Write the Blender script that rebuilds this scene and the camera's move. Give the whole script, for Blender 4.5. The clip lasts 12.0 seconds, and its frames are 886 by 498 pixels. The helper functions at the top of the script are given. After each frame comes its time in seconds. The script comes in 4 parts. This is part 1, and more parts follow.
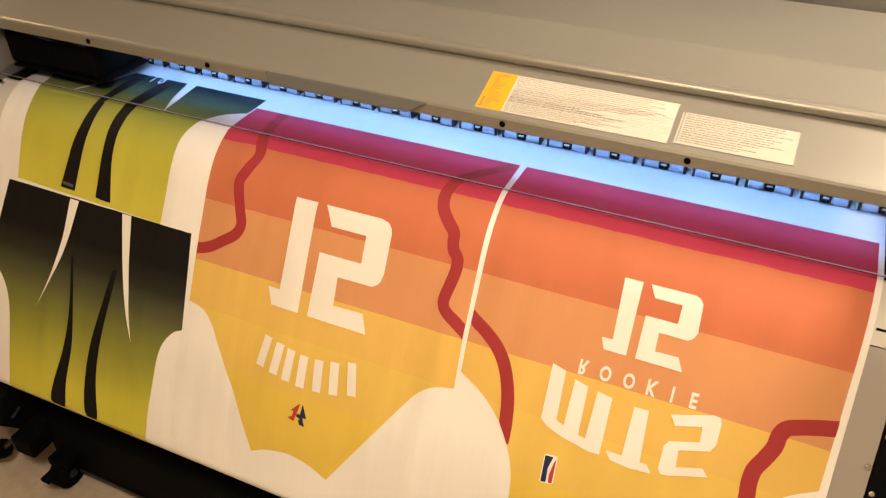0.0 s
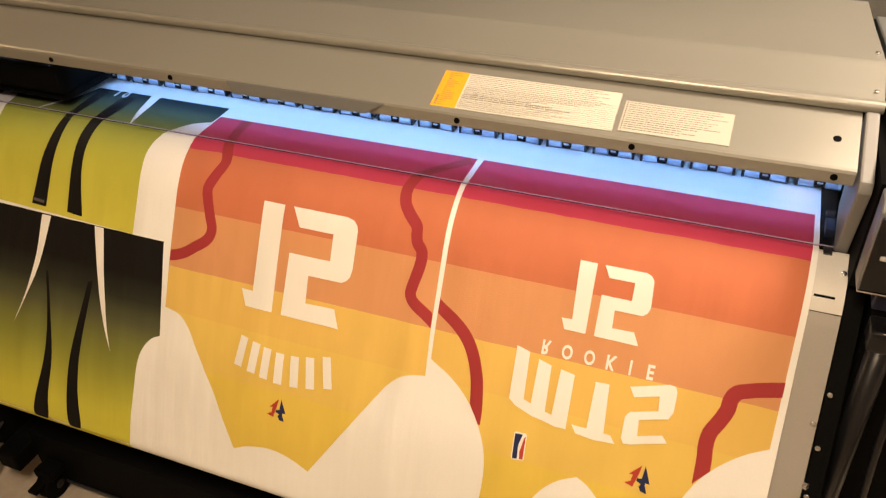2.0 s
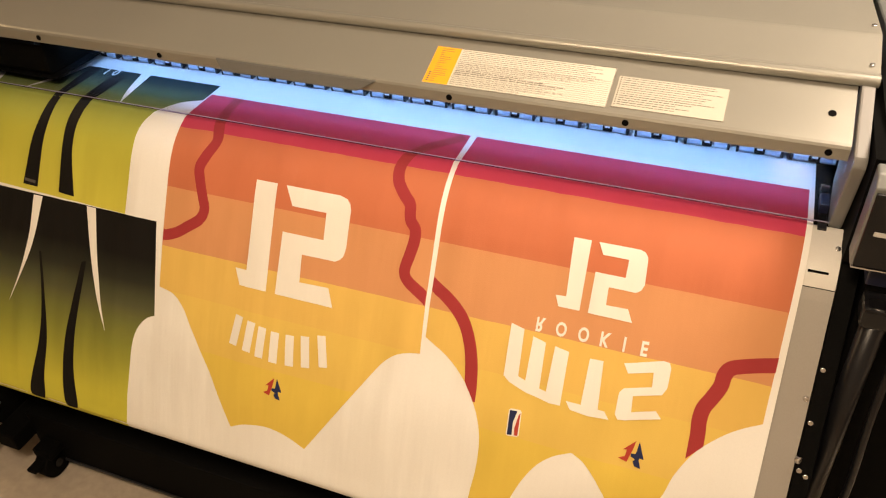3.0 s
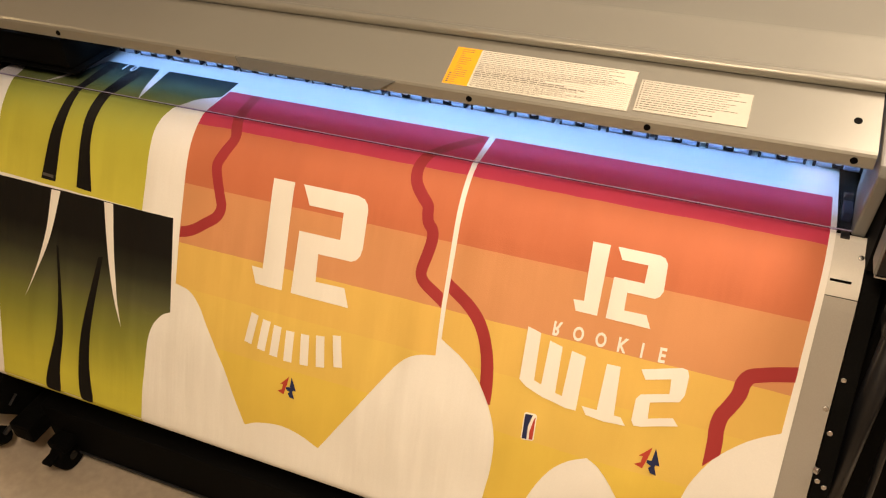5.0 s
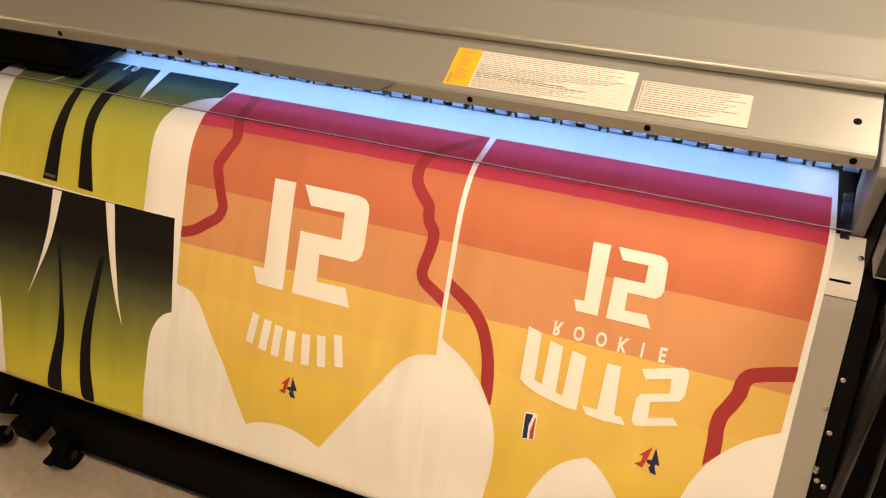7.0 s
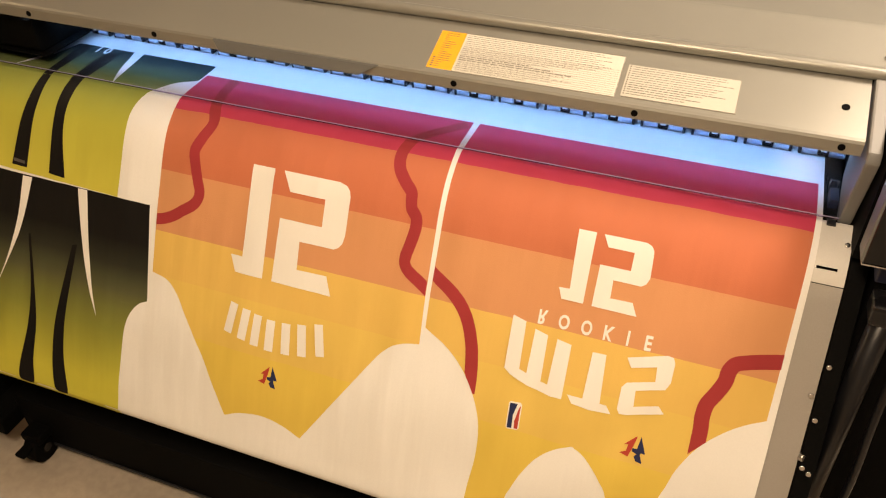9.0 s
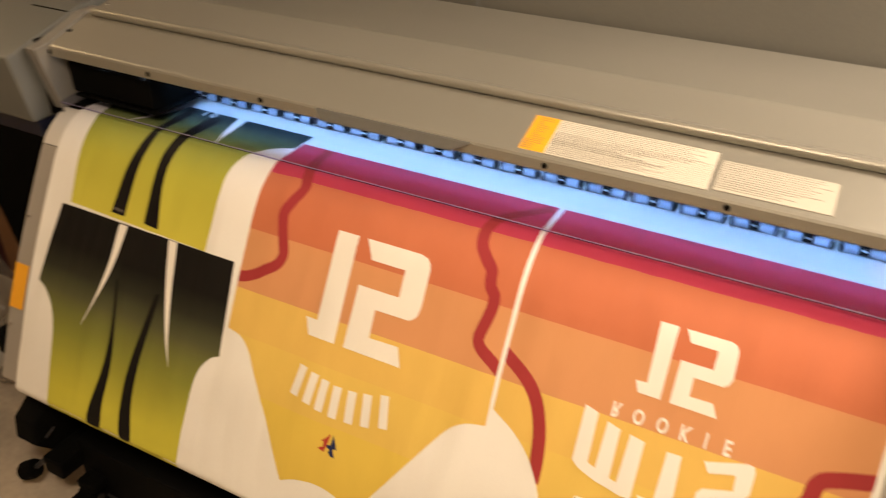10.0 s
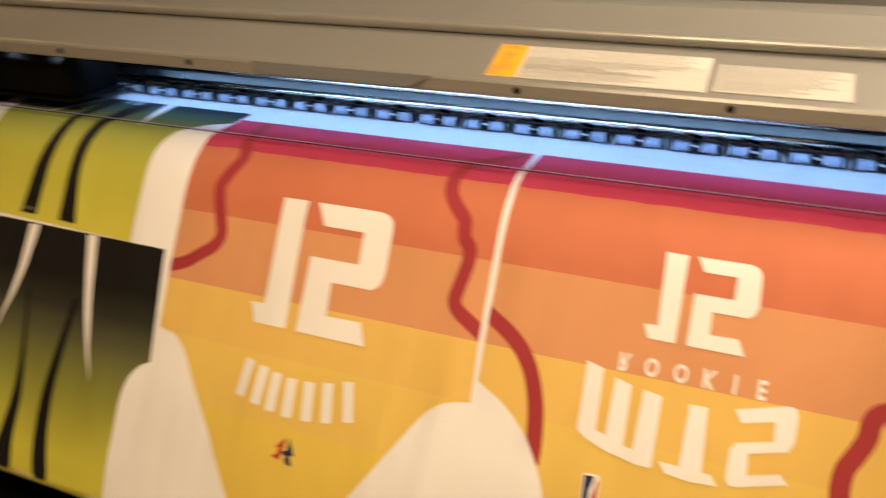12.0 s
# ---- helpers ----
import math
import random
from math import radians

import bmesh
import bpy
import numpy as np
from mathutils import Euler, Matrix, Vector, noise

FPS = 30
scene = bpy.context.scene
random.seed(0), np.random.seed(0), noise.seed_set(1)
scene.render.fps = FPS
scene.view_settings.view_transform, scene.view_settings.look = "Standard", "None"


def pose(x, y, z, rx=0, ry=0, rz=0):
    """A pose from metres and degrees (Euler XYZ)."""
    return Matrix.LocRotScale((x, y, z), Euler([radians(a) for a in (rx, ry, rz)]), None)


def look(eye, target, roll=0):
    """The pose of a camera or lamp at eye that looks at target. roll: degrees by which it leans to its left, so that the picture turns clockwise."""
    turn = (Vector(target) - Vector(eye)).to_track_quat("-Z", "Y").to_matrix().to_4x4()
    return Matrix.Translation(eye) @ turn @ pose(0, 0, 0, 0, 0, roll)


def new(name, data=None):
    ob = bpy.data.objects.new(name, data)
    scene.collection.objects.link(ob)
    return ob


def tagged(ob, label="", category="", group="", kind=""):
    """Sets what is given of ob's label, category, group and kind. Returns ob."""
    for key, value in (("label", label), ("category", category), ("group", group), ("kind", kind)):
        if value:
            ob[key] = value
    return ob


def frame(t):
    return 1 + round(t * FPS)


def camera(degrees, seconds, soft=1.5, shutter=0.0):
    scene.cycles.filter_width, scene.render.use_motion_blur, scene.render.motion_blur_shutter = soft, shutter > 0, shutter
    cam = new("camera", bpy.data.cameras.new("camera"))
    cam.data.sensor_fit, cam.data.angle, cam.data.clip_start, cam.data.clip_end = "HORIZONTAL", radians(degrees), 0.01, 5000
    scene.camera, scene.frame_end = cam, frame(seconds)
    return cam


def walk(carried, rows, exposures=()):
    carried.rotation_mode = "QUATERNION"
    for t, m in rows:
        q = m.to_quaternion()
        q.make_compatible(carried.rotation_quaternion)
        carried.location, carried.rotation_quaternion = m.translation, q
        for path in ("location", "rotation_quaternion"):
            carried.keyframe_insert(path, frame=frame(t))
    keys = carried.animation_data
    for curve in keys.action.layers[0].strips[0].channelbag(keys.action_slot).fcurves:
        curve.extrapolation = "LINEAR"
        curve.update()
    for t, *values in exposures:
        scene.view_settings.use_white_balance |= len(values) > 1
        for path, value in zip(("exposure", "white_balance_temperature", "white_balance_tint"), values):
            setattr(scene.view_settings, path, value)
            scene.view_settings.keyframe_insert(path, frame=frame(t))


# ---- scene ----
from mathutils.geometry import tessellate_polygon as tessellate

cam = camera(58.0, 12.0, soft=1.15, shutter=0.6)
PATH = [
    (0, (1.245, -1.065, 1.563), (0.800, -0.103, 0.811), -0.17),
    (0.5, (1.272, -1.088, 1.587), (0.814, -0.118, 0.853), -0.91),
    (1, (1.272, -1.091, 1.588), (0.816, -0.112, 0.864), -1.51),
    (1.5, (1.275, -1.096, 1.588), (0.856, -0.110, 0.852), -1.60),
    (2, (1.284, -1.106, 1.592), (0.877, -0.131, 0.835), -2.06),
    (2.5, (1.289, -1.101, 1.593), (0.893, -0.139, 0.814), -2.35),
    (4.5, (1.277, -1.087, 1.605), (0.872, -0.148, 0.803), -2.33),
    (5, (1.273, -1.086, 1.603), (0.863, -0.147, 0.803), -2.29),
    (5.5, (1.271, -1.089, 1.605), (0.859, -0.152, 0.804), -2.39),
    (6, (1.269, -1.089, 1.604), (0.860, -0.150, 0.804), -2.30),
    (6.5, (1.269, -1.088, 1.607), (0.859, -0.150, 0.805), -2.26),
    (7, (1.272, -1.091, 1.605), (0.863, -0.151, 0.806), -2.21),
    (9, (1.256, -1.076, 1.591), (0.885, -0.135, 0.774), -1.05),
    (9.5, (1.255, -1.088, 1.584), (0.820, -0.102, 0.856), -1.19),
    (9.8, (1.245, -1.095, 1.562), (0.813, -0.179, 0.919), 0.18),
    (10, (1.243, -1.104, 1.553), (0.737, -0.119, 0.872), 1.09),
    (10.2, (1.214, -1.104, 1.519), (0.688, -0.197, 0.935), 1.24),
    (10.5, (1.201, -1.093, 1.481), (0.583, -0.082, 0.947), 1.24),
    (11, (1.173, -1.107, 1.407), (0.550, -0.080, 0.911), 1.76),
    (11.2, (1.174, -1.093, 1.378), (0.594, -0.151, 0.914), 1.54),
    (11.5, (1.175, -1.098, 1.342), (0.576, -0.074, 0.810), 0.55),
    (11.8, (1.181, -1.081, 1.293), (0.687, -0.109, 0.794), -0.35),
    (12, (1.199, -1.056, 1.275), (0.729, 0.023, 0.724), -0.90),
]
walk(cam, [(t, look(eye, target, roll)) for t, eye, target, roll in PATH],
     exposures=[(0.0, 0.05), (4.5, 0.02), (5.5, -0.04), (7.0, 0.02), (9.8, -0.03), (10.4, 0.10), (11.4, 0.06), (12.0, -0.03)])

# ---- light ----
world = bpy.data.worlds.new("world")
scene.world = world
world.use_nodes = True
world.node_tree.nodes["Background"].inputs[0].default_value = (1.0, 0.72, 0.42, 1)
world.node_tree.nodes["Background"].inputs[1].default_value = 0.025


def area_lamp(name, eye, target, sx, sy, watts, color):
    data = bpy.data.lights.new(name, "AREA")
    data.shape, data.size, data.size_y = "RECTANGLE", sx, sy
    data.energy, data.color = watts, color
    ob = new(name, data)
    ob.matrix_world = look(eye, target)
    return ob


# warm ceiling panels
LAMPS = [(1.05, -1.25, 39, (1.0, 0.76, 0.52)), (2.10, 0.34, 58, (1.0, 0.80, 0.62)), (-2.3, -0.1, 15, (1.0, 0.67, 0.35))]
for lx, ly, watts, tone in LAMPS:
    area_lamp("ceiling_panel_light", (lx, ly, 2.42), (lx, ly + 0.01, 0.0), 0.5, 0.5, watts, tone)
# cold strip under the front cover that lights the platen
strip_lamp = area_lamp("platen_strip_light", (0.605, 0.075, 0.983), (0.605, 0.165, 0.885), 1.69, 0.012, 2.5, (0.33, 0.60, 1.0))
strip_lamp.data.spread = radians(140)


# ---- materials ----
def material(name, color, rough=0.5, metal=0.0, var=0.12, grain=60.0, bump=0.02, big=3.0, coat=0.0, spec=0.5):
    """Principled surface with colour variation at two scales and fine relief."""
    mat = bpy.data.materials.new(name)
    mat.use_nodes = True
    nt = mat.node_tree
    b = nt.nodes["Principled BSDF"]
    b.inputs["Roughness"].default_value = rough
    b.inputs["Metallic"].default_value = metal
    b.inputs["Coat Weight"].default_value = coat
    b.inputs["Specular IOR Level"].default_value = spec
    tc = nt.nodes.new("ShaderNodeTexCoord")
    out = None
    for k, (scale, amount) in enumerate(((big, var), (grain, var * 0.5))):
        n = nt.nodes.new("ShaderNodeTexNoise")
        n.inputs["Scale"].default_value = scale
        n.inputs["Detail"].default_value = 5
        nt.links.new(tc.outputs["Object"], n.inputs["Vector"])
        r = nt.nodes.new("ShaderNodeMapRange")
        r.inputs["From Min"].default_value, r.inputs["From Max"].default_value = 0.3, 0.7
        r.inputs["To Min"].default_value, r.inputs["To Max"].default_value = 1 - amount, 1 + amount
        nt.links.new(n.outputs["Fac"], r.inputs["Value"])
        m = nt.nodes.new("ShaderNodeVectorMath")
        m.operation = "SCALE"
        if out is None:
            m.inputs[0].default_value = color
        else:
            nt.links.new(out, m.inputs[0])
        nt.links.new(r.outputs["Result"], m.inputs["Scale"])
        out = m.outputs["Vector"]
        if k == 0:
            rr = nt.nodes.new("ShaderNodeMapRange")
            rr.inputs["To Min"].default_value, rr.inputs["To Max"].default_value = max(0.02, rough - 0.08), min(1, rough + 0.08)
            nt.links.new(n.outputs["Fac"], rr.inputs["Value"])
            nt.links.new(rr.outputs["Result"], b.inputs["Roughness"])
        elif bump:
            bp = nt.nodes.new("ShaderNodeBump")
            bp.inputs["Strength"].default_value = bump
            bp.inputs["Distance"].default_value = 0.01
            nt.links.new(n.outputs["Fac"], bp.inputs["Height"])
            nt.links.new(bp.outputs["Normal"], b.inputs["Normal"])
    nt.links.new(out, b.inputs["Base Color"])
    return mat


def creases(mat):
    """Soft creases that run down the hanging sheet, laid over the relief that the material has."""
    nt = mat.node_tree
    b = nt.nodes["Principled BSDF"]
    uv = nt.nodes.new("ShaderNodeUVMap")
    uv.uv_map = "print"
    under = b.inputs["Normal"].links[0].from_socket
    for scale, lean, depth in (((34, 4.0, 1), 0.16, 0.0022), ((9, 5.0, 1), -0.5, 0.0060)):
        mp = nt.nodes.new("ShaderNodeMapping")
        mp.inputs["Scale"].default_value = scale
        mp.inputs["Rotation"].default_value = (0, 0, lean)
        nt.links.new(uv.outputs["UV"], mp.inputs["Vector"])
        n = nt.nodes.new("ShaderNodeTexNoise")
        n.inputs["Scale"].default_value = 1.0
        n.inputs["Detail"].default_value = 2
        nt.links.new(mp.outputs["Vector"], n.inputs["Vector"])
        bp = nt.nodes.new("ShaderNodeBump")
        bp.inputs["Strength"].default_value = 0.75
        bp.inputs["Distance"].default_value = depth
        nt.links.new(n.outputs["Fac"], bp.inputs["Height"])
        nt.links.new(under, bp.inputs["Normal"])
        under = bp.outputs["Normal"]
    nt.links.new(under, b.inputs["Normal"])
    return mat


def ink(name, stops, constant=False, rough=0.62):
    """Printed ink whose colour follows the sheet's length; stops: (cm along the sheet, colour)."""
    mat = bpy.data.materials.new(name)
    mat.use_nodes = True
    nt = mat.node_tree
    b = nt.nodes["Principled BSDF"]
    b.inputs["Roughness"].default_value = rough
    b.inputs["Specular IOR Level"].default_value = 0.15
    uv = nt.nodes.new("ShaderNodeUVMap")
    uv.uv_map = "print"
    sep = nt.nodes.new("ShaderNodeSeparateXYZ")
    nt.links.new(uv.outputs["UV"], sep.inputs["Vector"])
    lo, hi = stops[0][0], stops[-1][0]
    mr = nt.nodes.new("ShaderNodeMapRange")
    mr.inputs["From Min"].default_value, mr.inputs["From Max"].default_value = lo / 100, hi / 100
    nt.links.new(sep.outputs["Y"], mr.inputs["Value"])
    ramp = nt.nodes.new("ShaderNodeValToRGB")
    ramp.color_ramp.interpolation = "CONSTANT" if constant else "LINEAR"
    els = ramp.color_ramp.elements
    for i, (p, c) in enumerate(stops):
        e = els[i] if i < 2 else els.new((p - lo) / (hi - lo))
        e.position, e.color = (p - lo) / (hi - lo), (*c, 1)
    nt.links.new(mr.outputs["Result"], ramp.inputs["Fac"])
    # faint banding of the passes and a fibre mottle
    mp = nt.nodes.new("ShaderNodeMapping")
    mp.inputs["Scale"].default_value = (7, 3, 1)
    nt.links.new(uv.outputs["UV"], mp.inputs["Vector"])
    n = nt.nodes.new("ShaderNodeTexNoise")
    n.inputs["Scale"].default_value = 3
    n.inputs["Detail"].default_value = 4
    nt.links.new(mp.outputs["Vector"], n.inputs["Vector"])
    r = nt.nodes.new("ShaderNodeMapRange")
    r.inputs["To Min"].default_value, r.inputs["To Max"].default_value = 0.95, 1.05
    nt.links.new(n.outputs["Fac"], r.inputs["Value"])
    m = nt.nodes.new("ShaderNodeVectorMath")
    m.operation = "SCALE"
    nt.links.new(ramp.outputs["Color"], m.inputs[0])
    nt.links.new(r.outputs["Result"], m.inputs["Scale"])
    nt.links.new(m.outputs["Vector"], b.inputs["Base Color"])
    fibre = nt.nodes.new("ShaderNodeTexNoise")
    fibre.inputs["Scale"].default_value = 420
    fibre.inputs["Detail"].default_value = 3
    nt.links.new(uv.outputs["UV"], fibre.inputs["Vector"])
    bp = nt.nodes.new("ShaderNodeBump")
    bp.inputs["Strength"].default_value = 0.10
    bp.inputs["Distance"].default_value = 0.002
    nt.links.new(fibre.outputs["Fac"], bp.inputs["Height"])
    nt.links.new(bp.outputs["Normal"], b.inputs["Normal"])
    return creases(mat)


def glow(name, color, strength):
    mat = bpy.data.materials.new(name)
    mat.use_nodes = True
    b = mat.node_tree.nodes["Principled BSDF"]
    b.inputs["Emission Color"].default_value = (*color, 1)
    b.inputs["Emission Strength"].default_value = strength
    return mat


def clear(name, tint, gloss_rough=0.03, gloss=0.06):
    """Clear acrylic or film: see-through, with a faint gloss."""
    mat = bpy.data.materials.new(name)
    mat.use_nodes = True
    nt = mat.node_tree
    nt.nodes.remove(nt.nodes["Principled BSDF"])
    tr = nt.nodes.new("ShaderNodeBsdfTransparent")
    tr.inputs["Color"].default_value = (*tint, 1)
    gl = nt.nodes.new("ShaderNodeBsdfGlossy")
    gl.inputs["Roughness"].default_value = gloss_rough
    mx = nt.nodes.new("ShaderNodeMixShader")
    mx.inputs[0].default_value = gloss
    nt.links.new(tr.outputs[0], mx.inputs[1])
    nt.links.new(gl.outputs[0], mx.inputs[2])
    nt.links.new(mx.outputs[0], nt.nodes["Material Output"].inputs["Surface"])
    return mat


COVER = material("cover_grey", (0.292, 0.284, 0.250), 0.35, 0.35, 0.05, 900, 0.05, 2.0)
TAB = material("tab_grey", (0.165, 0.165, 0.158), 0.22, 0.2, 0.05, 900, 0.02, 2.0)
HOUSING = material("housing_grey", (0.150, 0.158, 0.155), 0.42, 0.1, 0.06, 700, 0.05, 3.0)
BRACKET = material("bracket_grey", (0.20, 0.195, 0.185), 0.5, 0.0, 0.06, 600, 0.04)
PLATE = material("dryer_grey", (0.36, 0.34, 0.31), 0.5, 0.2, 0.06, 500, 0.04, 2.5)
PLATE_TOP = material("guide_cream", (0.62, 0.60, 0.56), 0.4, 0.1, 0.05, 500, 0.03, 2.5)
BLACK = material("black_plastic", (0.0042, 0.0042, 0.0042), 0.6, 0.0, 0.3, 300, 0.05, spec=0.02)
BLACK_GLOSS = material("black_gloss", (0.006, 0.006, 0.007), 0.28, 0.0, 0.3, 200, 0.02, spec=0.35)
DARKMETAL = material("dark_metal", (0.04, 0.04, 0.045), 0.4, 0.6, 0.3, 200, 0.03)
NAVY = material("navy_plastic", (0.012, 0.014, 0.035), 0.4, 0.0, 0.3, 200, 0.03)
STEEL = material("polished_steel", (0.62, 0.62, 0.63), 0.24, 1.0, 0.08, 300, 0.02)
ROD = material("ground_rod", (0.72, 0.73, 0.75), 0.10, 1.0, 0.05, 300, 0.01)
PAPER = creases(material("transfer_paper", (0.80, 0.79, 0.76), 0.6, 0.0, 0.025, 350, 0.03, 4.0, spec=0.3))
ROLLER = material("roller_rubber", (0.30, 0.34, 0.40), 0.5, 0.0, 0.12, 200, 0.05)
ACRYLIC = clear("clear_acrylic", (0.83, 0.84, 0.92), 0.28, 0.045)
ACRYLIC_FACE = clear("acrylic_cut_face", (0.74, 0.70, 0.84), 0.12, 0.05)
# edge colour holds the bluish strip light that the acrylic carries
ACRYLIC_EDGE = material("acrylic_edge", (0.30, 0.27, 0.42), 0.15, 0.0, 0.1, 100, 0.0)
YELLOW = material("label_yellow", (0.80, 0.38, 0.02), 0.5, 0.0, 0.04, 200, 0.0)
LABEL = material("label_white", (0.60, 0.575, 0.50), 0.45, 0.0, 0.03, 200, 0.0)
NOTICE = material("notice_cream", (0.47, 0.45, 0.385), 0.45, 0.0, 0.03, 200, 0.0)
LABEL_TEXT = material("label_text", (0.17, 0.15, 0.12), 0.6, 0.0, 0.1, 200, 0.0)
LIGHT_TEXT = material("light_lettering", (0.55, 0.54, 0.52), 0.5, 0.0, 0.1, 200, 0.0)
WALLPAINT = material("partition_grey", (0.142, 0.139, 0.122), 0.55, 0.0, 0.08, 150, 0.03, 1.2)
ROOMPAINT = material("room_paint", (0.55, 0.48, 0.38), 0.8, 0.0, 0.08, 80, 0.05, 1.0)
CEILPAINT = material("ceiling_paint", (0.7, 0.66, 0.6), 0.9, 0.0, 0.05, 80, 0.05, 1.0)
CONCRETE = material("floor_screed", (0.40, 0.345, 0.28), 0.7, 0.0, 0.18, 45, 0.12, 2.5)
WOOD = material("orange_wood", (0.52, 0.31, 0.135), 0.45, 0.0, 0.16, 25, 0.06, 4.0)
WOOD_DARK = material("dark_cardboard", (0.10, 0.045, 0.022), 0.7, 0.0, 0.2, 60, 0.05)
CARDBOARD = material("cardboard", (0.22, 0.105, 0.045), 0.75, 0.0, 0.12, 60, 0.06)
CREAMBOARD = material("cream_board", (0.62, 0.50, 0.32), 0.7, 0.0, 0.08, 60, 0.04)
GREEN = material("green_board", (0.02, 0.07, 0.03), 0.6, 0.0, 0.2, 60, 0.04)
BRASS = material("worn_brass", (0.55, 0.38, 0.12), 0.35, 0.9, 0.2, 90, 0.05)
REDCLOTH = material("red_fabric", (0.30, 0.03, 0.02), 0.9, 0.0, 0.2, 90, 0.2)
MAROON = material("maroon_fabric", (0.07, 0.012, 0.01), 0.9, 0.0, 0.25, 90, 0.2)
NAVYCLOTH = material("navy_fabric", (0.012, 0.014, 0.035), 0.9, 0.0, 0.25, 90, 0.2)
FILM = clear("clear_film", (0.94, 0.92, 0.89), 0.15, 0.22)
nt = FILM.node_tree
old = [n for n in nt.nodes if n.type == "BSDF_GLOSSY"][0]
soft = nt.nodes.new("ShaderNodeBsdfPrincipled")
soft.inputs["Base Color"].default_value = (0.40, 0.37, 0.33, 1)
soft.inputs["Roughness"].default_value = 0.2
soft.inputs["Specular IOR Level"].default_value = 1.0
nt.links.new(soft.outputs[0], [n for n in nt.nodes if n.type == "MIX_SHADER"][0].inputs[2])
nt.nodes.remove(old)
LED = glow("led_chip", (0.62, 0.78, 1.0), 80.0)
LAMP = glow("lamp_diffuser", (1.0, 0.74, 0.42), 6.0)

INK_BANDS = ink("ink_sunset_bands", [(-12, (0.485, 0.046, 0.092)), (4.0, (0.53, 0.165, 0.080)), (15.6, (0.60, 0.285, 0.13)), (27.2, (0.70, 0.465, 0.12)), (36, (0.71, 0.50, 0.118)), (46, (0.71, 0.52, 0.092)), (70, (0.71, 0.53, 0.080))], True)
INK_RED = ink("ink_dark_red", [(-20, (0.32, 0.035, 0.045)), (70, (0.34, 0.042, 0.038))])
INK_BLACK = ink("ink_black", [(-20, (0.007, 0.006, 0.0055)), (70, (0.007, 0.006, 0.0055))])
INK_UPPER = ink("ink_lime_fade", [(-20, (0.006, 0.010, 0.014)), (-9, (0.014, 0.026, 0.026)), (-4, (0.07, 0.105, 0.05)), (1, (0.24, 0.275, 0.055)), (10, (0.43, 0.42, 0.055)), (23, (0.57, 0.525, 0.07))])
INK_LOWER = ink("ink_black_to_lime", [(22, (0.007, 0.006, 0.0055)), (31, (0.008, 0.007, 0.006)), (36, (0.026, 0.027, 0.017)), (41, (0.085, 0.088, 0.040)), (50, (0.24, 0.255, 0.045)), (62, (0.54, 0.51, 0.06)), (70, (0.57, 0.535, 0.065))])
INK_CREAM = ink("ink_free_paper", [(-20, (0.79, 0.77, 0.72)), (70, (0.79, 0.77, 0.72))])
INK_NAVY = ink("ink_navy", [(-20, (0.022, 0.028, 0.085)), (70, (0.022, 0.028, 0.085))])
INK_SCARLET = ink("ink_scarlet", [(-20, (0.42, 0.055, 0.035)), (70, (0.42, 0.055, 0.035))])


# ---- builders ----
def thing(name, label, category, at=(0, 0, 0), kind="", group=""):
    ob = new(name)
    ob.location = at
    bpy.context.view_layer.update()
    return tagged(ob, label, category, group, kind)


def part(name, bm, mat, parent=None, label="", smooth=False):
    me = bpy.data.meshes.new(name)
    bmesh.ops.recalc_face_normals(bm, faces=bm.faces)
    bm.to_mesh(me)
    bm.free()
    me.materials.append(mat)
    if smooth:
        for p in me.polygons:
            p.use_smooth = True
    ob = new(name, me)
    if parent is not None:
        ob.parent = parent
        m = parent.matrix_world.copy() if parent.parent is None else parent.parent.matrix_world @ parent.matrix_local
        ob.matrix_parent_inverse = m.inverted()
    if label:
        ob["label"] = label
    return ob


def setting(name, bm, mat, label, category):
    ob = part(name, bm, mat)
    return tagged(ob, label, category, kind="structure")


def box(x0, x1, y0, y1, z0, z1, bevel=0.0, bm=None, seg=2):
    b = bmesh.new()
    bmesh.ops.create_cube(b, size=1)
    for v in b.verts:
        v.co = ((x0 + x1) / 2 + v.co.x * (x1 - x0), (y0 + y1) / 2 + v.co.y * (y1 - y0), (z0 + z1) / 2 + v.co.z * (z1 - z0))
    if bevel:
        bmesh.ops.bevel(b, geom=b.edges[:], offset=bevel, segments=seg, affect="EDGES", profile=0.6)
    return merge(bm, b)


def merge(bm, b):
    if bm is None:
        return b
    me = bpy.data.meshes.new("tmp")
    b.to_mesh(me)
    b.free()
    bm.from_mesh(me)
    bpy.data.meshes.remove(me)
    return bm


def prism(profile, x0, x1, bevel=0.0, bm=None, seg=2, only_x=False):
    """A closed (y, z) outline drawn out along x."""
    b = bmesh.new()
    a = [b.verts.new((x0, y, z)) for y, z in profile]
    c = [b.verts.new((x1, y, z)) for y, z in profile]
    b.faces.new(a)
    b.faces.new(c[::-1])
    n = len(profile)
    for i in range(n):
        b.faces.new((a[i], c[i], c[(i + 1) % n], a[(i + 1) % n]))
    bmesh.ops.recalc_face_normals(b, faces=b.faces)
    if bevel:
        bmesh.ops.bevel(b, geom=b.edges[:], offset=bevel, segments=seg, affect="EDGES", profile=0.6)
    return merge(bm, b)


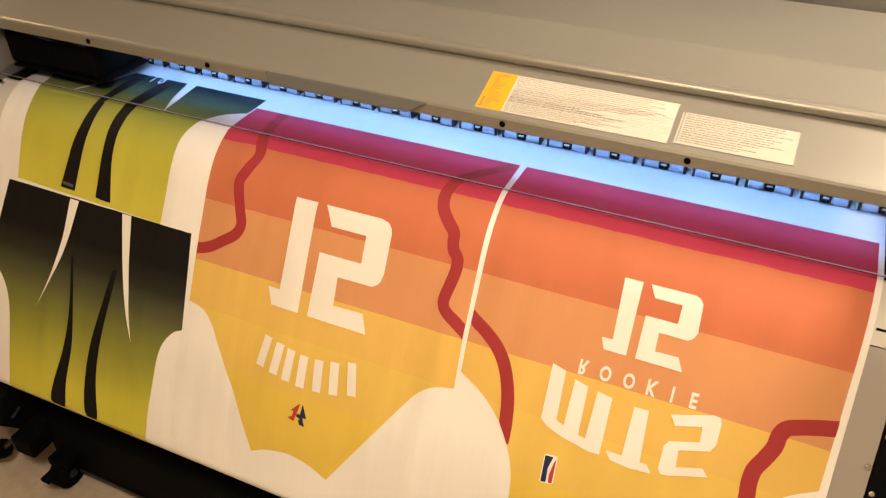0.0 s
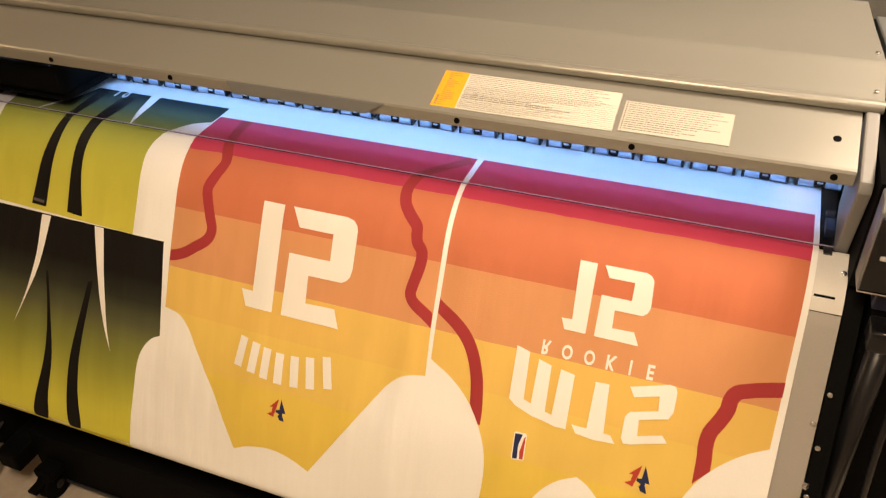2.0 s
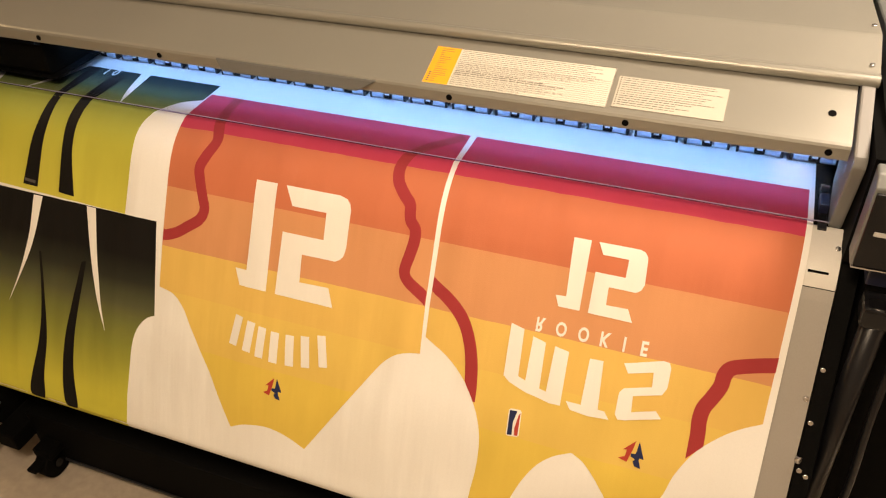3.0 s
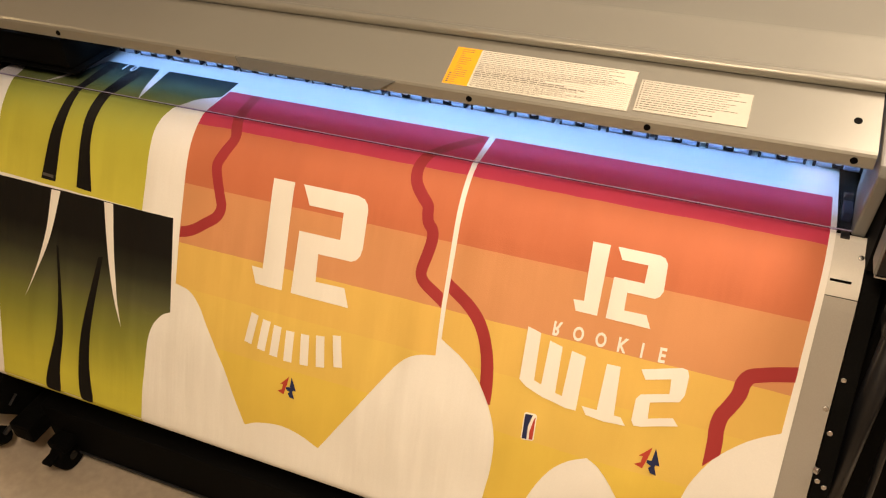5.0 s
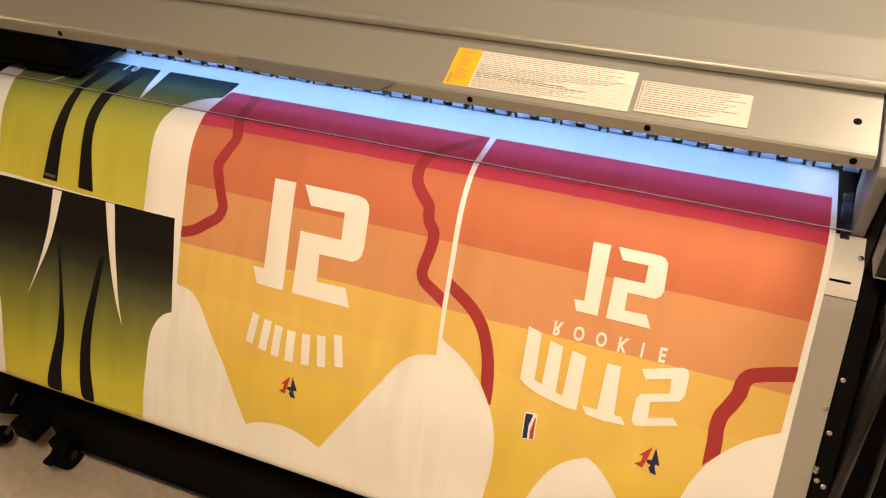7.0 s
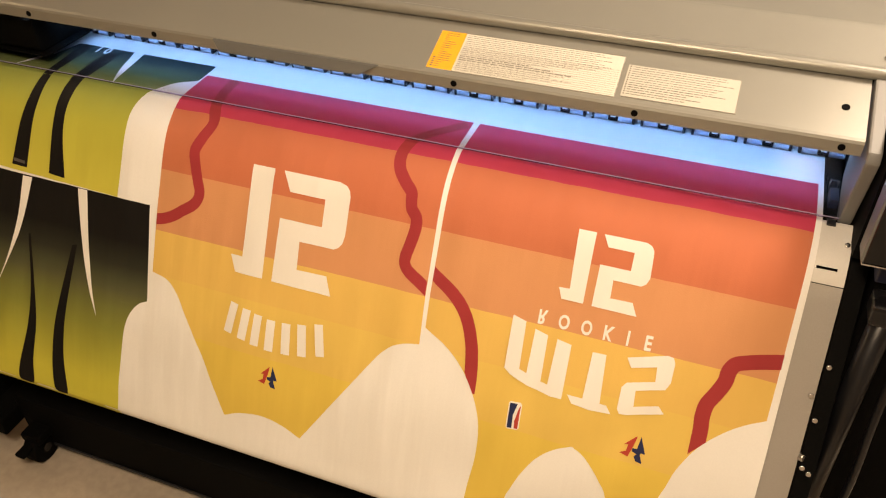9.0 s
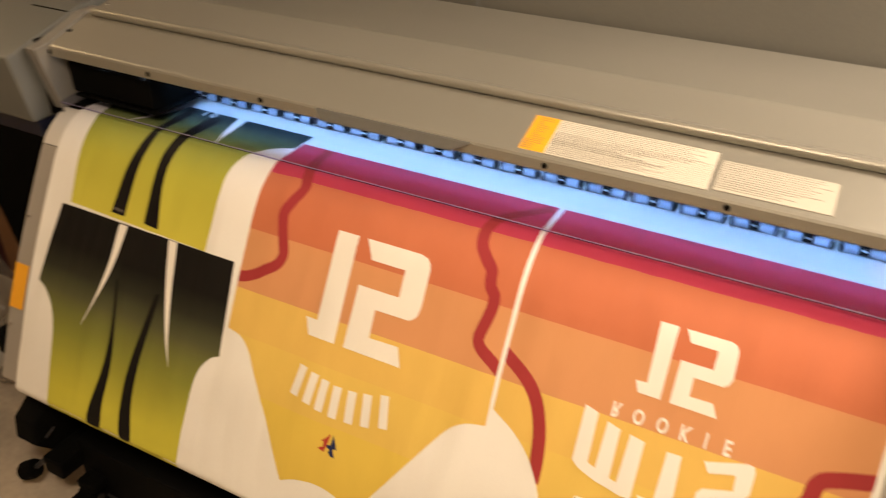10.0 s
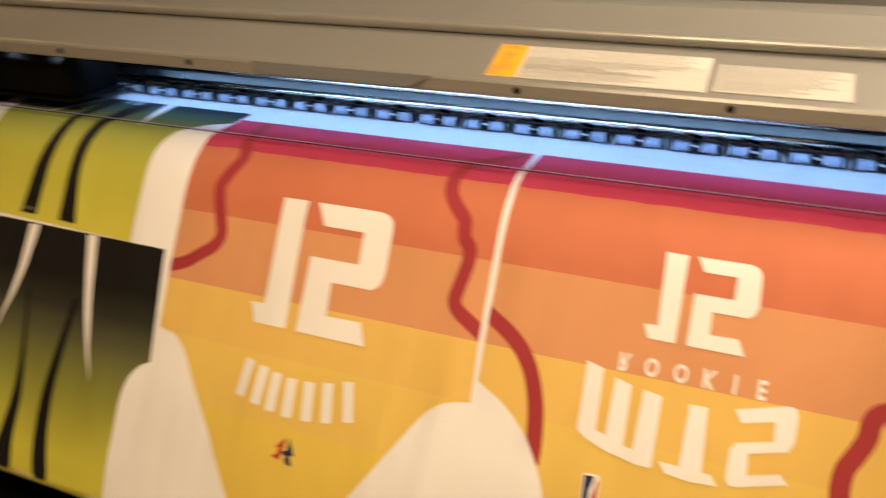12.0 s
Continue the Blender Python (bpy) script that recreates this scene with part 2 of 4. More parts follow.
def tube(p0, p1, r, n=20, bm=None, r2=None, bevel=0.0):
    b = bmesh.new()
    d = Vector(p1) - Vector(p0)
    bmesh.ops.create_cone(b, cap_ends=True, segments=n, radius1=r, radius2=r if r2 is None else r2, depth=d.length)
    if bevel:
        rim = [e for e in b.edges if abs(e.verts[0].co.z - e.verts[1].co.z) < 1e-6]
        bmesh.ops.bevel(b, geom=rim, offset=bevel, segments=2, affect="EDGES", profile=0.6)
    m = Matrix.Translation((Vector(p0) + Vector(p1)) / 2) @ d.to_track_quat("Z", "Y").to_matrix().to_4x4()
    b.transform(m)
    return merge(bm, b)


def strip(line, x0, x1, thick, nx=1):
    """Sheet metal: an open (y, z) line drawn out along x, with thickness below it."""
    pts = [Vector((0, y, z)) for y, z in line]
    low = []
    for i, p in enumerate(pts):
        d = (pts[min(i + 1, len(pts) - 1)] - pts[max(i - 1, 0)]).normalized()
        n = Vector((0, -d.z, d.y))
        low.append(p - n * thick)
    return [(p.y, p.z) for p in pts] + [(p.y, p.z) for p in reversed(low)]


def spline(pts, per=6):
    """Catmull-Rom through the points (any dimension)."""
    P = [Vector(p) for p in pts]
    P = [P[0] * 2 - P[1]] + P + [P[-1] * 2 - P[-2]]
    out = []
    for i in range(1, len(P) - 2):
        for k in range(per):
            t = k / per
            a, b, c, d = P[i - 1], P[i], P[i + 1], P[i + 2]
            out.append(0.5 * (2 * b + (c - a) * t + (2 * a - 5 * b + 4 * c - d) * t * t + (3 * b - a - 3 * c + d) * t ** 3))
    out.append(P[-2])
    return out


def hose(line, r, n=10):
    """One continuous round hose along a line of points."""
    bm = bmesh.new()
    rings = []
    for i, p in enumerate(line):
        d = (line[min(i + 1, len(line) - 1)] - line[max(i - 1, 0)]).normalized()
        a = d.cross(Vector((1, 0, 0))).normalized()
        b = d.cross(a)
        rings.append([bm.verts.new(p + (a * math.cos(2 * math.pi * k / n) + b * math.sin(2 * math.pi * k / n)) * r) for k in range(n)])
    for lo, hi in zip(rings, rings[1:]):
        for k in range(n):
            bm.faces.new((lo[k], lo[(k + 1) % n], hi[(k + 1) % n], hi[k]))
    bm.faces.new(rings[0])
    bm.faces.new(rings[-1][::-1])
    return bm


# ---- the room ----
setting("floor", box(-3.4, 3.2, -3.0, 2.2, -0.1, 0.0), CONCRETE, "pale beige screed floor with dull stains", "floor")
setting("wall_west", box(-3.5, -3.4, -3.0, 2.2, 0.0, 2.5), ROOMPAINT, "warm cream painted room wall", "wall")
setting("wall_east", box(3.2, 3.3, -3.0, 2.2, 0.0, 2.5), ROOMPAINT, "warm cream painted room wall", "wall")
setting("wall_south", box(-3.4, 3.2, -3.1, -3.0, 0.0, 2.5), ROOMPAINT, "warm cream painted room wall", "wall")
setting("wall_north", box(-3.4, 3.2, 2.2, 2.3, 0.0, 2.5), ROOMPAINT, "warm cream painted room wall behind the stored goods", "wall")
setting("ceiling", box(-3.4, 3.2, -3.0, 2.2, 2.5, 2.6), CEILPAINT, "plain pale painted room ceiling", "ceiling")

# grey partition behind the printer, two boards with an open joint
partition = thing("wall_partition", "dull grey partition boards with a narrow upright joint", "wall", (0.4, 0.70, 0), "structure")
part("panel", box(-0.86, 0.409, 0.675, 0.72, 0.0, 2.5, 0.002), WALLPAINT, partition)
part("panel", box(0.413, 3.2, 0.675, 0.72, 0.0, 2.5, 0.002), WALLPAINT, partition)
part("joint_strip", box(0.406, 0.416, 0.669, 0.674, 0.0, 2.5, 0.001), HOUSING, partition, "narrow grey cover strip")

for lx, ly, watts, tone in LAMPS:
    lamp = thing("ceiling_light", "square warm white ceiling light panel", "light", (lx, ly, 2.5), group="ceiling lights")
    part("frame", box(lx - 0.29, lx + 0.29, ly - 0.29, ly + 0.29, 2.455, 2.5, 0.005), HOUSING, lamp)
    part("diffuser", box(lx - 0.265, lx + 0.265, ly - 0.265, ly + 0.265, 2.446, 2.454), LAMP, lamp, "glowing warm white diffuser")

# ---- the printer ----
printer = thing("wide_format_printer", "large grey wide-format textile printer with an open front slot, printing", "printer", (0.6, 0.2, 0))
LIP_Z0, LIP_Z1 = 0.988, 1.013
XL, XR = -0.286, 1.452
hood_line = [(0.024, 0.9875), (0.004, 0.988), (0.0005, 0.990), (0.0, 0.994), (0.0, 1.008), (0.002, 1.012), (0.006, 1.0145), (0.06, 1.0345), (0.112, 1.0535), (0.125, 1.057)]
cover = part("front_cover", prism(strip(hood_line, XL, XR, 0.004), XL, XR), COVER, printer, "grey sheet-metal front cover with screw holes")
roll = [(0.1145 + 0.0100 * math.cos(a), 1.0620 + 0.0095 * math.sin(a)) for a in (math.radians(225 - 8.5 * k) for k in range(19))]
top_line = [(0.1090, 1.0545)] + roll + [(0.1235, 1.0690), (0.129, 1.0700), (0.17, 1.0800), (0.211, 1.0900), (0.219, 1.0912), (0.228, 1.0908), (0.45, 1.065), (0.655, 1.045), (0.662, 1.04), (0.663, 0.9)]
part("top_cover", prism(strip(top_line, -0.27, 1.478, 0.006), -0.262, 1.478), COVER, printer, "grey top cover with a rolled front edge")
# pressed grip tab under the cover's edge
bm = bmesh.new()
tab = [(0.410, -0.0026, 1.0105), (0.726, -0.0026, 1.0105), (0.692, -0.0115, 0.9925), (0.426, -0.0115, 0.9925)]
f = [bm.verts.new(p) for p in tab]
g = [bm.verts.new((x, y + 0.006, z)) for x, y, z in tab]
bm.faces.new(f), bm.faces.new(g[::-1])
for i in range(4):
    bm.faces.new((f[i], g[i], g[(i + 1) % 4], f[(i + 1) % 4]))
bmesh.ops.bevel(bm, geom=bm.edges[:], offset=0.0012, segments=2, affect="EDGES")
part("grip_tab", bm, TAB, cover, "smooth darker grey grip tab")
for i in (-1, 0, 1, 3, 4, 5):
    x = 0.285 * i
    part("screw_hole", tube((x, 0.004, 1.0), (x, -0.0012, 1.0), 0.0052, 14, bevel=0.0004), BLACK, cover, "black screw hole")
slope = math.atan2(0.020, 0.054)
for x in (-0.278, 1.422):
    c = Vector((x, 0.055, 1.0327))
    n = Vector((0, -math.sin(slope), math.cos(slope)))
    part("screw_hole", tube(c - n * 0.003, c + n * 0.0010, 0.0058, 14, bevel=0.0004), BLACK, cover, "black screw hole")


def on_cover(x, y, h):
    """A place on the sloping front cover."""
    return Vector((x, y, 1.0145 + (y - 0.006) * math.tan(slope))) + Vector((0, -math.sin(slope), math.cos(slope))) * h


def cover_sheet(x0, x1, y0, y1, h0, h1, bm=None):
    b = bmesh.new()
    lo = [b.verts.new(on_cover(x, y, h0)) for x, y in ((x0, y0), (x1, y0), (x1, y1), (x0, y1))]
    hi = [b.verts.new(on_cover(x, y, h1)) for x, y in ((x0, y0), (x1, y0), (x1, y1), (x0, y1))]
    b.faces.new(hi), b.faces.new(lo[::-1])
    for i in range(4):
        b.faces.new((lo[i], lo[(i + 1) % 4], hi[(i + 1) % 4], hi[i]))
    return merge(bm, b)


warn = part("warning_label", cover_sheet(0.804, 1.106, 0.009, 0.0875, 0.0002, 0.0008), LABEL, cover, "long cream warning label with fine rows of text")
part("yellow_field", cover_sheet(0.8045, 0.8475, 0.0095, 0.087, 0.0009, 0.0013), YELLOW, warn, "amber yellow end field")
part("border", cover_sheet(0.8475, 1.105, 0.0090, 0.0094, 0.0009, 0.0012, cover_sheet(0.8475, 1.105, 0.0871, 0.0875, 0.0009, 0.0012, cover_sheet(1.1053, 1.1058, 0.009, 0.0875, 0.0009, 0.0012))), LABEL_TEXT, warn, "thin dark border line")
rng = random.Random(7)
bm = None
for k in range(19):
    y = 0.0835 - k * 0.0039
    end = 0.86 + (1.095 - 0.86) * (rng.uniform(0.86, 1.0) if k < 9 else rng.uniform(0.35, 0.8))
    x = 0.851
    while x < end:
        w = rng.uniform(0.005, 0.016)
        t = 0.00055 if k not in (11, 12, 13) else 0.0013
        bm = cover_sheet(x, min(x + w, end), y, y + t, 0.0009, 0.0012, bm)
        x += w + rng.uniform(0.0012, 0.0025)
    if k > 5:
        bm = cover_sheet(0.849, 1.103, y - 0.0014, y - 0.00125, 0.0009, 0.0011, bm)
part("small_print", bm, LABEL_TEXT, warn, "rows of dark small print")
bm = None
for k in range(17):
    y = 0.0825 - k * 0.0043
    if k > 11:
        bm = cover_sheet(0.809, 0.813, y - 0.0006, y + 0.0016, 0.0014, 0.0017, bm)
    bm = cover_sheet(0.815, 0.815 + rng.uniform(0.006, 0.024), y, y + 0.0006, 0.0014, 0.0017, bm)
part("small_print", bm, LABEL_TEXT, warn, "dark small print on yellow")
note = part("notice_label", cover_sheet(1.114, 1.279, 0.0125, 0.0735, 0.0002, 0.0008), NOTICE, cover, "smaller cream notice label with a row of dark dots")
bm = None
for k in range(13):
    y = 0.0700 - k * 0.0043
    bm = cover_sheet(1.1165, 1.1185, y - 0.0005, y + 0.0013, 0.0009, 0.0012, bm)
    x, end = 1.121, 1.121 + 0.152 * (rng.uniform(0.8, 0.99) if k < 9 else rng.uniform(0.4, 0.75))
    while x < end:
        w = rng.uniform(0.004, 0.013)
        bm = cover_sheet(x, min(x + w, end), y, y + (0.0006 if k < 8 else 0.0010), 0.0009, 0.0012, bm)
        x += w + rng.uniform(0.001, 0.002)
part("border", cover_sheet(1.1145, 1.2785, 0.0127, 0.0131, 0.0009, 0.0012, cover_sheet(1.2782, 1.2787, 0.0127, 0.0733, 0.0009, 0.0012)), LABEL_TEXT, note, "thin dark border line")
part("small_print", bm, LABEL_TEXT, note, "rows of dark small print")


def screw(c, n, parent, r=0.0055):
    c, n = Vector(c), Vector(n).normalized()
    part("screw", tube(c - n * 0.002, c + n * 0.0028, r, 14, bevel=0.0012), STEEL, parent, "polished steel screw", True)


for x, y, z in ((1.466, 0.142, 1.0735), (1.469, 0.262, 1.0875), (-0.245, 0.142, 1.0735), (-0.248, 0.262, 1.0875), (-0.235, 0.40, 1.0725)):
    screw((x, y, z), (0, -0.1, 1), printer, 0.004)

# housings at both ends
left = part("end_housing", prism([(-0.074, 0.998), (-0.047, 0.842), (0.62, 0.842), (0.62, 1.03), (0.34, 1.066), (0.14, 1.064)], -0.643, -0.331, 0.007, seg=3), HOUSING, printer, "grey end housing with a badge")
cb = [(-0.569, 0.021), (-0.540, 0.021), (-0.511, 0.022), (-0.482, 0.023), (-0.452, 0.024)]
for x, w in cb:
    bm = box(x, x + w, -0.0615, -0.0565, 0.9065, 0.9313)
    for v in bm.verts:
        v.co.y += (v.co.z - 0.919) * -0.173 + 0.0008
    part("badge_bar", bm, DARKMETAL, left, "dark raised plain bar")
part("lid_seam", box(-0.450, -0.338, 0.1040, 0.1066, 1.0480, 1.0552, 0.0005), BLACK, left, "thin dark lid seam")
cheek = [(-0.034, 1.012), (0.004, 0.866), (0.05, 0.866), (0.16, 0.90), (0.16, 1.060), (0.112, 1.057), (0.004, 1.0185)]
part("side_bracket", prism(cheek, -0.320, -0.2890, 0.003), BRACKET, printer, "grey slanted side bracket")
# added black block stands for the shade in the gap by the bracket
part("bracket_gap_shade", box(-0.3305, -0.3205, 0.0, 0.5, 0.85, 1.02), BLACK, printer, "black filler for the shaded gap beside the bracket")
part("side_bracket", prism([(-0.020, 1.010), (-0.026, 0.995), (0.014, 0.868), (0.03, 0.862), (0.10, 0.90), (0.12, 1.060), (0.105, 1.058)], 1.4555, 1.4745, 0.0035), BRACKET, printer, "grey slanted side bracket")
right = part("end_housing", prism([(-0.058, 1.028), (-0.058, 0.888), (0.62, 0.888), (0.62, 1.03), (0.34, 1.066), (0.14, 1.066)], 1.494, 1.98, 0.006, seg=3), HOUSING, printer, "grey end housing with a black front")
part("front_frame", prism([(-0.062, 1.030), (-0.086, 1.028), (-0.102, 1.014), (-0.102, 0.888), (-0.062, 0.888)], 1.4785, 1.98, 0.004, seg=3), HOUSING, right, "grey rounded front frame")
# black filler added where only shade lies between bracket and housing
part("housing_gap_shade", box(1.4768, 1.4935, -0.055, 0.6, 0.86, 1.03), BLACK, printer, "black filler for the shaded gap beside the housing")
part("front_panel", box(1.4815, 1.975, -0.1065, -0.1012, 0.892, 1.008, 0.002), BLACK_GLOSS, right, "glossy black front panel")
bm = None
for i, w in enumerate((0.017, 0.016, 0.014, 0.017, 0.018, 0.015)):
    x = 1.4935 + i * 0.024
    bm = box(x, x + w, -0.1085, -0.1055, 0.945, 0.9515, 0.001, bm)
part("lettering", bm, LIGHT_TEXT, right, "pale bars of lettering")
part("lower_cabinet", prism([(-0.03, 0.840), (-0.015, 0.55), (0.02, 0.28), (0.58, 0.28), (0.58, 0.840)], -0.62, -0.335, 0.006), BLACK, printer, "black lower cabinet")
part("trim_band", prism([(-0.036, 0.8405), (-0.030, 0.800), (0.3, 0.800), (0.3, 0.8405)], -0.624, -0.333, 0.003), NAVY, printer, "dark blue trim band")
part("panel_trim", box(1.4795, 1.977, -0.1075, -0.1015, 0.8885, 0.8912, 0.0008), STEEL, right, "thin bright trim line")
part("support_post", tube((1.530, -0.118, 0.845), (1.530, -0.150, 0.26), 0.017, 20), BLACK_GLOSS, printer, "glossy black upright post", True)
part("post_collar", box(1.508, 1.556, -0.138, -0.092, 0.812, 0.846, 0.006), BLACK_GLOSS, printer, "black collar under the housing")
loop = spline([Vector((1.575, -0.10, 0.80)), Vector((1.566, -0.15, 0.66)), Vector((1.570, -0.17, 0.50)), Vector((1.556, -0.18, 0.36)), Vector((1.545, -0.16, 0.24))], 6)
part("cable", hose(loop, 0.006), BLACK_GLOSS, printer, "black hanging cable", True)
part("lower_cabinet", prism([(-0.085, 0.886), (-0.06, 0.55), (-0.02, 0.28), (0.58, 0.28), (0.58, 0.886)], 1.512, 1.96, 0.006), BLACK, printer, "black lower cabinet")
part("trim_band", prism([(-0.09, 0.886), (-0.088, 0.85), (0.3, 0.85), (0.3, 0.886)], 1.508, 1.964, 0.003), NAVY, printer, "dark blue trim band")

# ---- the way of the sheet ----
PROFILE = [(0.30, 0.884), (0.16, 0.880), (0.02, 0.876), (-0.005, 0.871), (-0.030, 0.858), (-0.055, 0.838), (-0.078, 0.810), (-0.100, 0.775), (-0.163, 0.668), (-0.210, 0.583), (-0.256, 0.492), (-0.322, 0.340)]
TAIL = [(-0.3265, 0.322), (-0.321, 0.306), (-0.300, 0.297), (-0.22, 0.296), (-0.12, 0.300)]
DENSE = [Vector((0, p.x, p.y)) for p in spline([Vector((*p, 0)) for p in PROFILE + TAIL], 8)]
CUM = [0.0]
for a, b in zip(DENSE, DENSE[1:]):
    CUM.append(CUM[-1] + (b - a).length)
START = CUM[16]
CUM = [c - START for c in CUM]


def way(v):
    """Place and outward normal in the (y, z) plane at v metres along the sheet."""
    i = min(max(int(np.searchsorted(CUM, v)) - 1, 0), len(DENSE) - 2)
    a, b = DENSE[i], DENSE[i + 1]
    p = a.lerp(b, (v - CUM[i]) / (CUM[i + 1] - CUM[i]))
    d0 = (DENSE[min(i + 1, len(DENSE) - 1)] - DENSE[max(i - 1, 0)]).normalized()
    d1 = (DENSE[min(i + 2, len(DENSE) - 1)] - DENSE[i]).normalized()
    d = d0.lerp(d1, (v - CUM[i]) / (CUM[i + 1] - CUM[i])).normalized()
    return p, Vector((0, d.z, -d.y))


def ripple(u, v):
    """Slack of the hanging sheet."""
    k = min(max((v - 0.10) / 0.3, 0), 1) * (1 if v < 0.6 else max(0, 1 - (v - 0.6) / 0.05))
    k2 = min(max((v + 0.01) / 0.05, 0), 1) * (1 if v < 0.55 else max(0, 1 - (v - 0.55) / 0.08))
    fine = 0.0028 * k2 * (noise.noise((u * 17 + v * 2, v * 1.6, 4.2)) + 0.4 * noise.noise((u * 34, v * 3.0, 7.7)))
    fold = 0.0011 * k2 * noise.noise((u * 36 + v * 5, v * 2.4, 9.1)) + 0.0022 * k * noise.noise((u * 8 + v * 9, v * 6 - u * 3, 2.6))
    return fine + fold + k * 0.0016 * (math.sin(u * 21 + v * 6) * 0.6 + noise.noise((u * 7, v * 3, 1.3)))


def on_sheet(u, v, h):
    p, n = way(v)
    return Vector((u, p.y, p.z)) + n * (h + ripple(u, v))


LEVELS = [-0.26 + 0.02 * i for i in range(12)] + [-0.02 + 0.0075 * i for i in range(28)] + [0.19 + 0.03 * i for i in range(15)] + [0.625 + 0.006 * i for i in range(14)] + [0.72, 0.76]


def lay(tris, h, nu=0.008):
    """Flat (u, v) triangles, cut along the sheet's bends and laid on it at height h."""
    bm = bmesh.new()
    for t in tris:
        bm.faces.new([bm.verts.new((u, v, 0)) for u, v in t])
    bmesh.ops.remove_doubles(bm, verts=bm.verts[:], dist=1e-6)
    vs = [v.co.y for v in bm.verts]
    us = [v.co.x for v in bm.verts]
    cuts = [((0, c, 0), (0, 1, 0)) for c in LEVELS if min(vs) < c < max(vs)]
    k = math.ceil(min(us) / nu)
    while k * nu < max(us):
        cuts.append(((k * nu, 0, 0), (1, 0, 0)))
        k += 1
    for co, no in cuts:
        bmesh.ops.bisect_plane(bm, geom=bm.verts[:] + bm.edges[:] + bm.faces[:], dist=1e-7, plane_co=co, plane_no=no)
    layer = bm.loops.layers.uv.new("print")
    for f in bm.faces:
        f.smooth = True
        for loop in f.loops:
            loop[layer].uv = (loop.vert.co.x, loop.vert.co.y)
    for v in bm.verts:
        v.co = on_sheet(v.co.x, v.co.y, h)
    return bm


def fill(outline):
    """Triangles of a closed (u, v) outline."""
    pts = [Vector((u, v, 0)) for u, v in outline]
    return [[(pts[i].x, pts[i].y) for i in t] for t in tessellate([pts])]


def cm(pts):
    return [(u / 100, v / 100) for u, v in pts]


def curve(pts, per=5):
    return [(p.x, p.y) for p in spline([Vector((u / 100, v / 100, 0)) for u, v in pts], per)]


def band(pts, width, w_end=None):
    """Outline of a wavy line of that width (cm)."""
    mid = curve(pts, 5)
    lft, rgt = [], []
    for i, p in enumerate(mid):
        a, b = mid[max(i - 1, 0)], mid[min(i + 1, len(mid) - 1)]
        d = Vector((b[0] - a[0], b[1] - a[1], 0)).normalized()
        w = width / 200
        lft.append((p[0] - d.y * w, p[1] + d.x * w))
        rgt.append((p[0] + d.y * w, p[1] - d.x * w))
    return lft + rgt[::-1]


def held(outline, u0=-9.0, u1=9.0):
    return [(min(max(u, u0), u1), v) for u, v in outline]


def patch(name, outline, h, mat, parent, label=""):
    bm = lay(fill(outline) if not isinstance(outline[0], list) else [t for o in outline for t in fill(o)], h)
    return part(name, bm, mat, parent, label)


# guide plate and dryer panel under the sheet
def panel_line(v0, v1, h, n):
    out = []
    for i in range(n + 1):
        p, nn = way(v0 + (v1 - v0) * i / n)
        q = p + nn * h
        out.append((q.y, q.z))
    return out[::-1]


part("platen", prism(strip(panel_line(-0.26, 0.010, -0.004, 8), 0, 0, 0.03), -0.285, 1.4525), BLACK, printer, "black platen under the sheet")
guide = part("guide_plate", prism(strip(panel_line(0.0115, 0.114, -0.004, 16), 0, 0, 0.006), -0.287, 1.479), PLATE_TOP, printer, "cream curved guide plate")
dryer = part("dryer_panel", prism(strip(panel_line(0.1155, 0.660, -0.005, 30), 0, 0, 0.006), -0.287, 1.479), PLATE, printer, "grey sloping dryer panel")
q0, n0 = way(0.0885)
q1, n1 = way(0.0925)
bm = bmesh.new()
rows = [[(x, *(q + n * hh).yz) for x in (1.437, 1.466)] for q, n in ((q0, n0), (q1, n1)) for hh in (-0.0085, -0.0034)]
box_pts = [bm.verts.new(p) for r in rows for p in r]
for f in ((2, 3, 7, 6), (0, 1, 3, 2), (4, 6, 7, 5), (0, 2, 6, 4), (1, 5, 7, 3), (0, 4, 5, 1)):
    bm.faces.new([box_pts[i] for i in f])
part("slot", bm, BLACK, guide, "dark narrow slot")
for x, v in ((1.4725, 0.050), (-0.279, 0.030)):
    p, n = way(v)
    screw(Vector((x, p.y, p.z)) + n * -0.003, n, guide, 0.004)
for x, v in ((1.4735, 0.281), (-0.276, 0.28), (-0.276, 0.53)):
    p, n = way(v)
    screw(Vector((x, p.y, p.z)) + n * -0.004, n, dryer, 0.0042)
bm = bmesh.new()
tag = [bm.verts.new(Vector((x, *(way(v)[0] + way(v)[1] * -0.0042).yz))) for x, v in ((-0.2868, 0.388), (-0.246, 0.388), (-0.246, 0.490), (-0.2868, 0.490))]
bm.faces.new(tag)
r = bmesh.ops.extrude_face_region(bm, geom=bm.faces[:])
for v in r["geom"]:
    if isinstance(v, bmesh.types.BMVert):
        v.co += way(0.44)[1] * 0.0012
p, n = way(0.630)
c = p - n * 0.034
part("reel_end", tube((-0.322, c.y, c.z), (-0.288, c.y, c.z), 0.024, 24, bevel=0.004), BRACKET, printer, "grey reel end beside the dryer panel", True)
part("reel_end_plate", box(-0.312, -0.2885, c.y - 0.012, c.y + 0.09, c.z + 0.024, c.z + 0.085, 0.004), BLACK, printer, "black plate over the reel end")
part("caution_tag", bm, YELLOW, dryer, "amber yellow caution tag")

